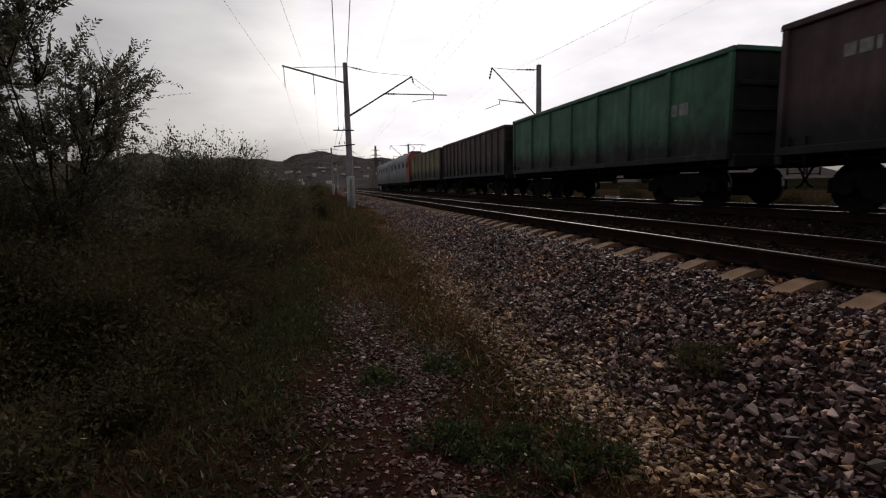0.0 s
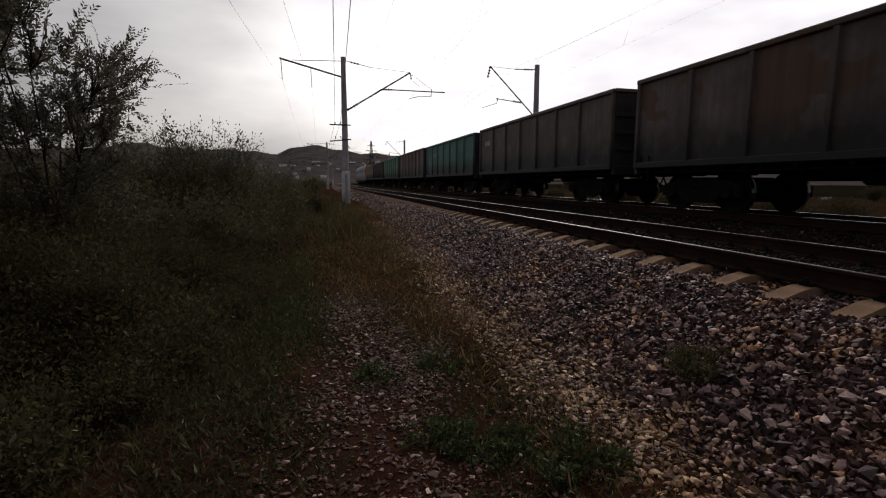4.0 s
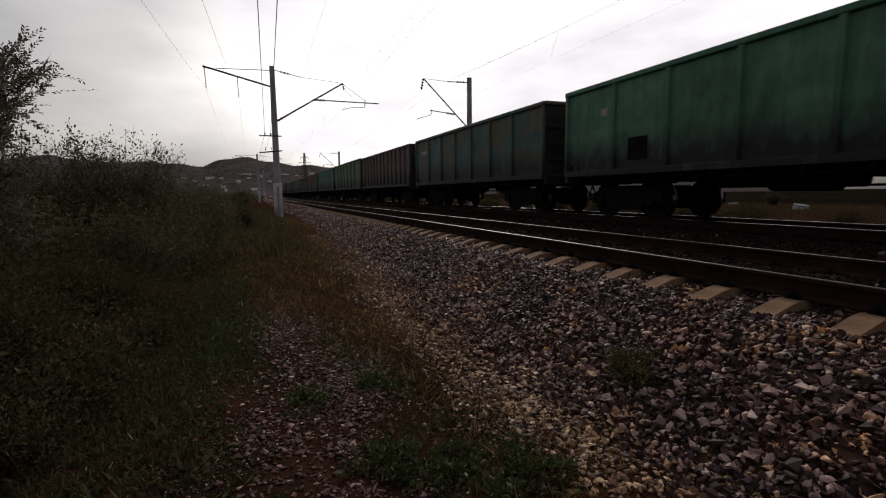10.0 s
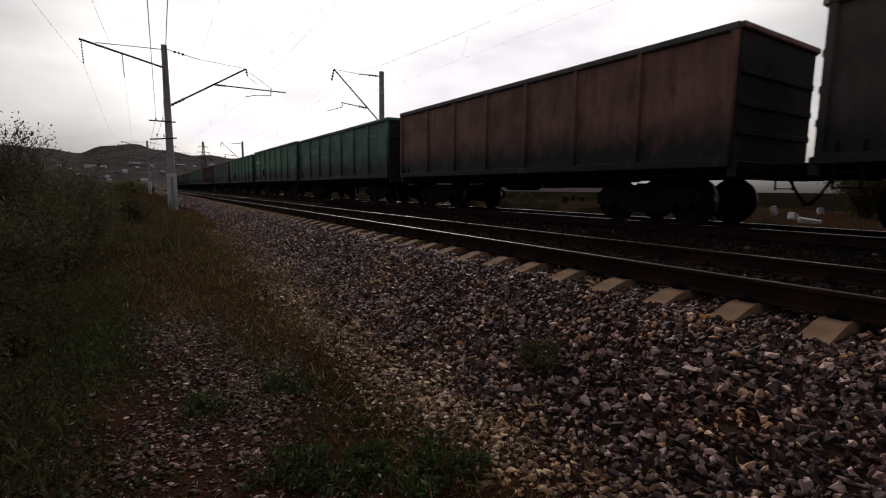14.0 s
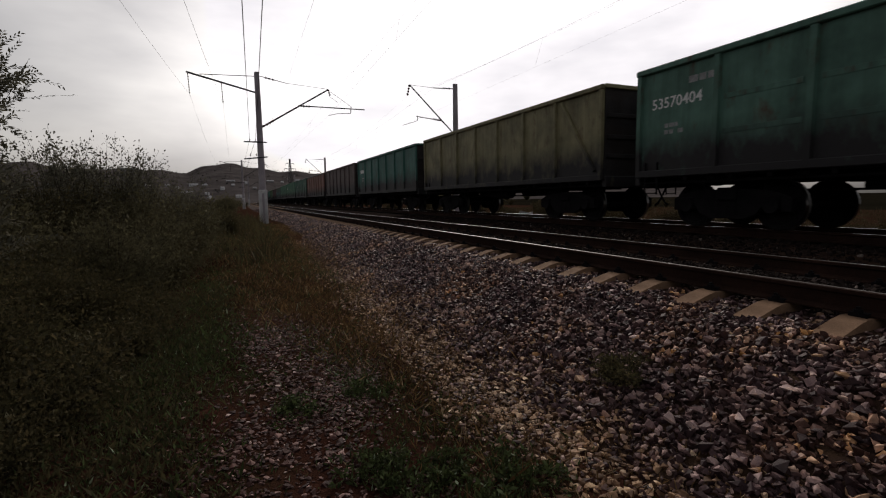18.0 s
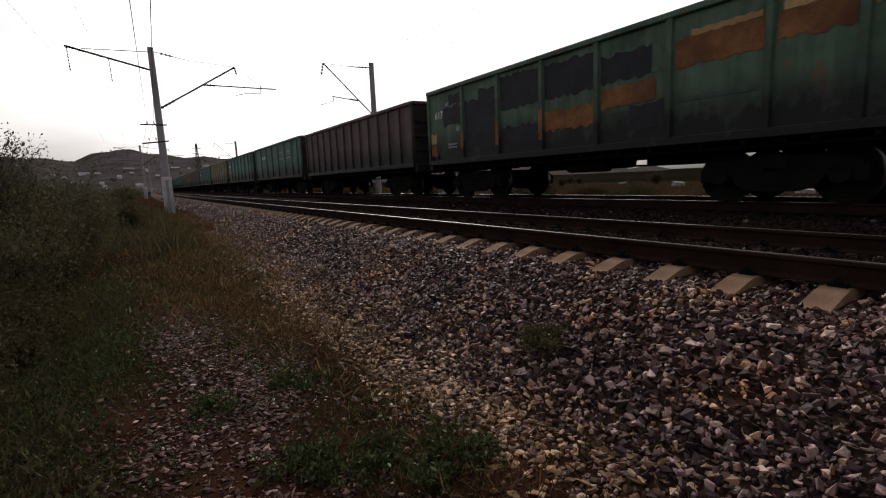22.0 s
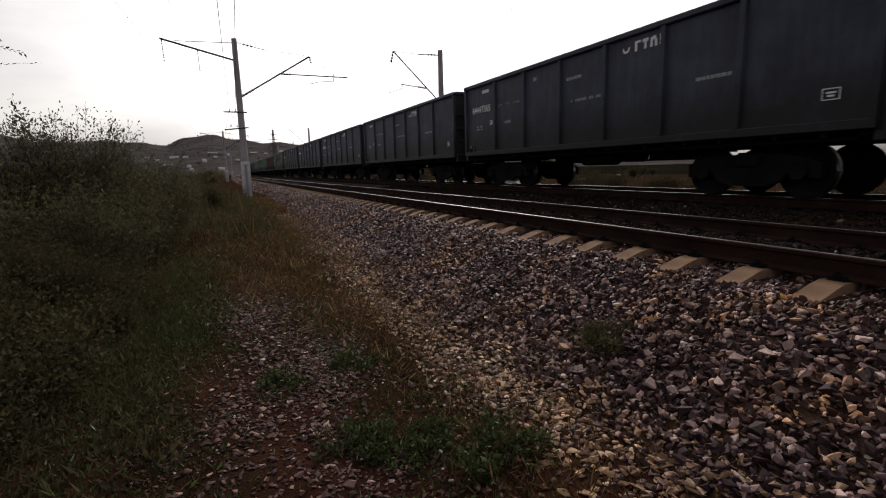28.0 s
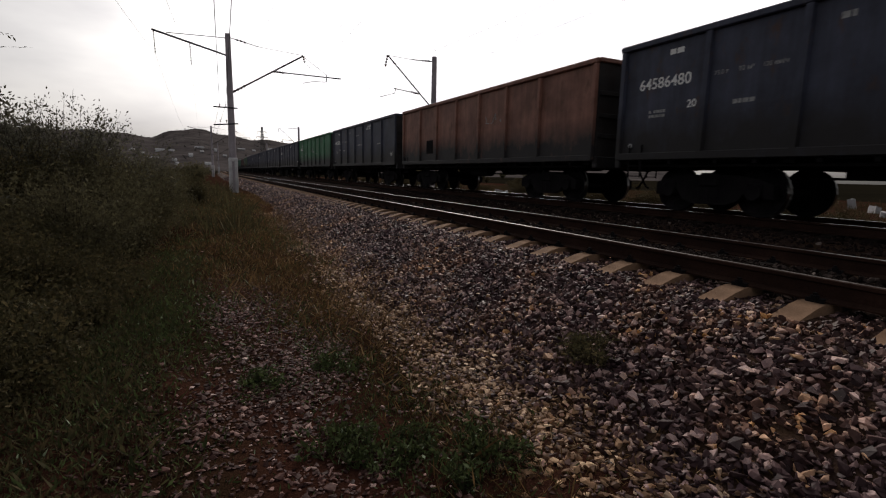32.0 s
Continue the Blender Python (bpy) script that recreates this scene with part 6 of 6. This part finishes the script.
WAGONS = {   # order from the locomotive: paint, rib pattern, number, extras, words
    -3: (OLIVE, "seven", "", {}, "faded olive brown gondola wagon behind the locomotive"),
    -2: (BROWN, "many", "", {}, "dark brown gondola wagon with closely set ribs"),
    -1: (GREEN, "seven", "", dict(marks=[(-4.2, 2.3, 0.8, 0.3, 1, True)]), "green gondola wagon with worn paint"),
    0: (MAROON, "seven", "", dict(grow=(0.0, 0.0, 0.05), marks=[(5.2, 2.75, 0.6, 0.22, 1, True)]), "dark maroon gondola wagon with worn paint"),
    1: (TEAL, "seven", "68259774", dict(second=True, marks=[(5.6, 2.2, 0.5, 0.08, 2, True)]), "teal green gondola wagon with a stencilled number"),
    2: (BROWN, "seven", "", dict(marks=[(5.6, 2.65, 1.3, 0.25, 1, True)]), "dark brown gondola wagon with faded lettering"),
    3: (BROWN, "seven", "", dict(patch=(0.09, 0.05, 0.03)), "dark brown gondola wagon with rusty patches"),
    4: (TEAL, "seven", "", dict(grow=(0.0, 0.3, 0.05), marks=[(4.3, 2.62, 1.3, 0.24, 1, True), (1.0, 2.6, 0.8, 0.16, 1, True)]), "teal green gondola wagon with faded lettering"),
    5: ((0.070, 0.130, 0.064), "seven", "", dict(grow=(0.0, 0.40, 0.08), marks=[(5.4, 2.7, 1.1, 0.22, 1, True)]), "dull olive green gondola wagon with faded figures"),
    6: (MAROON, "many", "", {}, "dark maroon gondola wagon with closely set ribs"),
    7: ((0.048, 0.112, 0.100), "seven", "", dict(patch=(0.10, 0.096, 0.062), marks=[(5.6, 2.75, 0.9, 0.18, 1, True)]), "patchy dark teal and olive gondola wagon"),
    8: (GREEN, "seven", "", dict(plate=(3.5, 1.75), marks=[(5.3, 2.7, 1.1, 0.2, 1, True)]), "green gondola wagon with faded lettering"),
    9: (GREEN, "seven", "64382088", dict(grow=(0.0, 0.35, 0.07), plate=(3.3, 1.85), marks=[(5.4, 3.0, 0.8, 0.13, 1, True), (1.0, 2.6, 0.7, 0.15, 2, True)]), "green gondola wagon with white lettering"),
    10: (DKGREEN, "seven", "68258010", dict(second=True, emblem=(-4.15, 2.82), marks=[(2.0, 2.3, 0.5, 0.07, 1, True)]), "dark green gondola wagon with white lettering"),
    11: (REDBR, "seven", "", dict(grow=(0.0, -0.1, 0.0), chalk=(5.65, 2.62, 1.3, 0.26, 6), rim=True), "red-brown gondola wagon with chalk marks"),
    12: (BROWN, "seven", "", {}, "dark brown gondola wagon with dull paint"),
    13: (TEAL, "seven", "", dict(marks=[(5.7, 2.62, 1.35, 0.24, 1, False), (5.3, 2.2, 0.5, 0.1, 2, True)]), "blue-green gondola wagon with white figures"),
    14: (OLIVE, "seven", "", dict(brace=True), "faded olive gondola wagon with a diagonal brace"),
    15: (DKGREEN, "swaged", "53570404", dict(marks=[(5.0, 3.05, 0.6, 0.14, 1, True), (5.6, 2.2, 0.5, 0.09, 2, True)]), "dark green gondola wagon with a stencilled number"),
    16: (DKGREEN, "swaged", "", dict(late="68112986", marks=[(5.1, 2.95, 0.5, 0.14, 1, True), (-1.15, 2.8, 0.95, 0.13, 3, True), (-2.95, 2.8, 0.9, 0.13, 3, True)]), "dark green gondola wagon with a stencilled number"),
    17: (MAROON, "many", "", dict(grow=(0.0, 0.05, -0.09), marks=[(2.6, 2.5, 0.5, 0.2, 1, True)]), "brown gondola wagon with closely set ribs"),
    18: ((0.088, 0.150, 0.100), "swaged", "61777454", dict(rusty=True, marks=[(5.3, 3.0, 0.2, 0.1, 1, True), (4.72, 2.15, 0.22, 0.14, 1, True), (3.95, 2.66, 0.32, 0.13, 1, True), (3.35, 2.62, 0.3, 0.13, 1, True), (5.2, 1.72, 0.5, 0.06, 2, True), (3.3, 1.8, 0.55, 0.08, 1, True), (2.1, 2.7, 0.9, 0.1, 1, True), (0.6, 2.75, 0.8, 0.07, 1, True)]), "green and black gondola wagon with orange rust bands"),
    19: (BLACK, "seven", "64573850", BLK, "black gondola wagon with white lettering"),
    20: (BLACK, "seven", "64568777", BLK, "black gondola wagon with white lettering"),
    21: (BLACK, "seven", "64390776", BLK, "black gondola wagon with white lettering"),
    22: (BLACK, "seven", "", BLK, "black gondola wagon with white lettering"),
    23: (BLACK, "seven", "64447365", BLK, "black gondola wagon with white lettering"),
    24: ((0.036, 0.165, 0.076), "seven", "64554256", dict(grow=(0.1, 0.1, 0.08), marks=[(5.2, 3.0, 0.8, 0.14, 1, True), (3.2, 2.85, 0.6, 0.07, 1, True), (3.35, 2.32, 0.34, 0.09, 1, False), (1.1, 2.62, 0.7, 0.07, 3, True), (-0.9, 2.2, 0.4, 0.05, 1, True)] + SMALL[:3]), "bright green gondola wagon with a stencilled number"),
    25: (BLACK, "seven", "64619562", BLK, "black gondola wagon with white lettering"),
    26: (ORANGE, "seven", "", dict(grow=(0.0, 0.25, 0.05), plate=(3.3, 1.85), chalk=(-1.2, 2.45, 1.1, 0.3, 5)), "rust-orange gondola wagon with chalk scribbles"),
    27: (BLACK, "seven", "64586480", BLK, "black gondola wagon with white lettering"),
    28: (BLACK, "seven", "", BLK, "black gondola wagon with white lettering"),
}
PAINTS = {}
TRAIN = []
M_RIMGREY = paint("grey_top_rail", (0.12, 0.115, 0.11), 0.3, dust=0.0)
for k, (rgb, kind, number, extra, words) in WAGONS.items():
    key = (rgb, extra.get("patch"), k if rgb != BLACK else 0)
    if key not in PAINTS:
        PAINTS[key] = paint("wagon_paint", rgb, 0.45 if rgb in (REDBR, ORANGE, OLIVE) else 0.2, patch=extra.get("patch"), seed=k * 7.3, rust=(0.30, 0.11, 0.03) if extra.get("rusty") else (0.085, 0.04, 0.022))
    w = build_wagon(words, PAINTS[key], kind, number, extra.get("marks"), extra.get("brace", False), M_RIMGREY if extra.get("rim") else None, extra.get("plate"), extra.get("second", False), seed=k + 5, grow=extra.get("grow", (0.0, 0.0, 0.0)))
    if extra.get("late"):
        add_text(w, extra["late"], 6.365 - 2.20, 2.69, 0.28, M_MARK, -HALF_W - 0.034)
    if extra.get("chalk"):
        y, z, wd, ht, cnt = extra["chalk"]
        part("chalk_marks", chalk_mesh(wd, ht, cnt, k), M_MARKDIM, w, "white chalk scribble", place=pose(-HALF_W - 0.03, y, z))
    if extra.get("emblem"):
        part("owner_emblem", roundel_mesh(), M_MARKDIM, w, "white owner's emblem of plain shapes", place=pose(-HALF_W - 0.034, extra["emblem"][0], extra["emblem"][1]))
    if extra.get("rusty"):
        m_or = rough_surface("orange_rust_paint", (0.22, 0.085, 0.03), (0.42, 0.20, 0.08), 2.5, 0.8, stain=(0.10, 0.04, 0.025))
        m_pale = rough_surface("pale_orange_primer", (0.50, 0.30, 0.13), (0.68, 0.45, 0.22), 2.0, 0.8, stain=(0.34, 0.14, 0.05))
        m_dark = rough_surface("black_overpaint", (0.020, 0.022, 0.028), (0.040, 0.043, 0.05), 2.0, 0.7)
        DARK = ((4.43, 5.45, 2.35, 2.95), (4.43, 5.1, 3.0, 3.3), (2.70, 4.22, 1.55, 2.95), (2.70, 3.50, 2.92, 3.2), (0.97, 2.49, 2.45, 3.35), (0.97, 2.49, 1.50, 2.0), (-0.76, 0.76, 2.5, 3.3), (-2.2, -0.97, 2.55, 3.1), (-2.49, -1.7, 1.5, 2.0))
        RUST = ((4.26, 4.39, 1.55, 2.15), (2.53, 2.66, 1.55, 2.25), (0.80, 0.93, 1.55, 2.3), (-0.76, 0.76, 1.72, 2.2), (-2.3, -0.97, 2.02, 2.45), (-4.24, -2.70, 2.55, 3.05), (-5.45, -4.43, 2.62, 3.06))
        PALE = ((5.88, 6.33, 1.85, 2.15), (-4.2, -3.0, 3.05, 3.16), (-5.45, -4.50, 3.06, 3.2), (-6.25, -5.65, 2.85, 3.2))
        for j, (paint_, boxes, words_) in enumerate(((m_dark, DARK, "black overpainted patch"), (m_or, RUST + ((5.88, 6.33, 1.4, 1.83),), "orange rusty primer patch"), (m_pale, PALE, "pale orange primer patch"))):
            for i, (y0, y1, z0, z1) in enumerate(boxes):
                deep = 0.106 if y1 - y0 < 0.2 else 0.039 + 0.002 * j
                part("paint_patch", ragged_patch(y0, y1, z0, z1, 10 * j + i, deep), paint_, w, words_)
    TRAIN.append((w, -WAGON_PITCH * k - BODY / 2))
LOCO_GAP = WAGON_PITCH * 3 + 0.65
L1 = build_loco(-1, True)
L2 = build_loco(1, False)
TRAIN.append((L1, LOCO_GAP + LOCO_LEN / 2 + 0.55))
TRAIN.append((L2, LOCO_GAP + LOCO_LEN * 1.5 + 1.1))

# ---------------------------------------------------------------- sleepers
lay_sleepers(track_near, NEAR, -18, 100)
lay_sleepers(track_far, FARTRACK, -18, 46)
for c, a, b, tr in ((NEAR, 100, 380, track_near), (FARTRACK, 46, 380, track_far)):
    pl = [pose(*line_place(c, FIRST + PITCH * k, SLEEPER_TOP + (FAR_RISE if c > 6 else 0.0)), 0, 0, line_turn(FIRST + PITCH * k)) for k in range(a, b)]
    tagged(part("far_sleepers", join_copies("far_sleepers", SLEEPER, M_SLEEPER if c < 6 else M_DARK_CONCRETE, pl), None, tr), kind="stuff")


# ---------------------------------------------------------------- the nearest stones, one by one
def single_stones(parent, name, count, x0, x1, y0, y1, size, mat, seed, flat, height, keep=None):
    """Loose stones that can be picked up one at a time; they share a few meshes."""
    g = np.random.default_rng(seed)
    shapes = [mesh_from(name, co * np.array([1, 1, flat]), [tuple(int(i) for i in f) for f in tri], mat) for co, tri in LUMPS]
    done = 0
    while done < count:
        x, y = g.uniform(x0, x1), g.uniform(y0, y1)
        if keep is not None and g.uniform() > float(keep(x, y)):
            continue
        k = size * math.exp(min(max(g.normal(0, 0.3), -0.7), 0.5))
        m = pose(x, y, float(height(x, y)) + 0.45 * k * flat, g.normal(0, 18), g.normal(0, 18), g.uniform(0, 360)) @ Matrix.Diagonal((k, k, k, 1))
        part(name, shapes[done % len(shapes)], None, parent, place=m)
        done += 1


single_stones(ballast, "stone", 300, 2.35, 3.4, 1.25, 3.4, 0.030, M_STONE_ONE, 91, 1.0, lambda x, y: bed_height(x) + 0.012)
single_stones(ground, "stone", 300, -0.2, 1.0, 1.9, 4.6, 0.021, M_GRIT_ONE, 92, 0.5, ground_height, on_path)

# ---------------------------------------------------------------- what moves
def train_at(t):
    """How far the head of the reference wagon has come along the line."""
    return 7.91 + 11.5566 * t - 0.006052 * t ** 2 + 0.00095767 * t ** 3 - 1.7582e-05 * t ** 4


def motions():
    for ob, ahead in TRAIN:
        rows = []
        for k in range(17):
            t = 2.0 * k
            s = train_at(t) + ahead
            x, y, z = line_place(FARTRACK, s, FAR_RISE)
            rows.append((t, pose(x, y, z, 0, 0, line_turn(s))))
        walk(ob, rows)


motions()
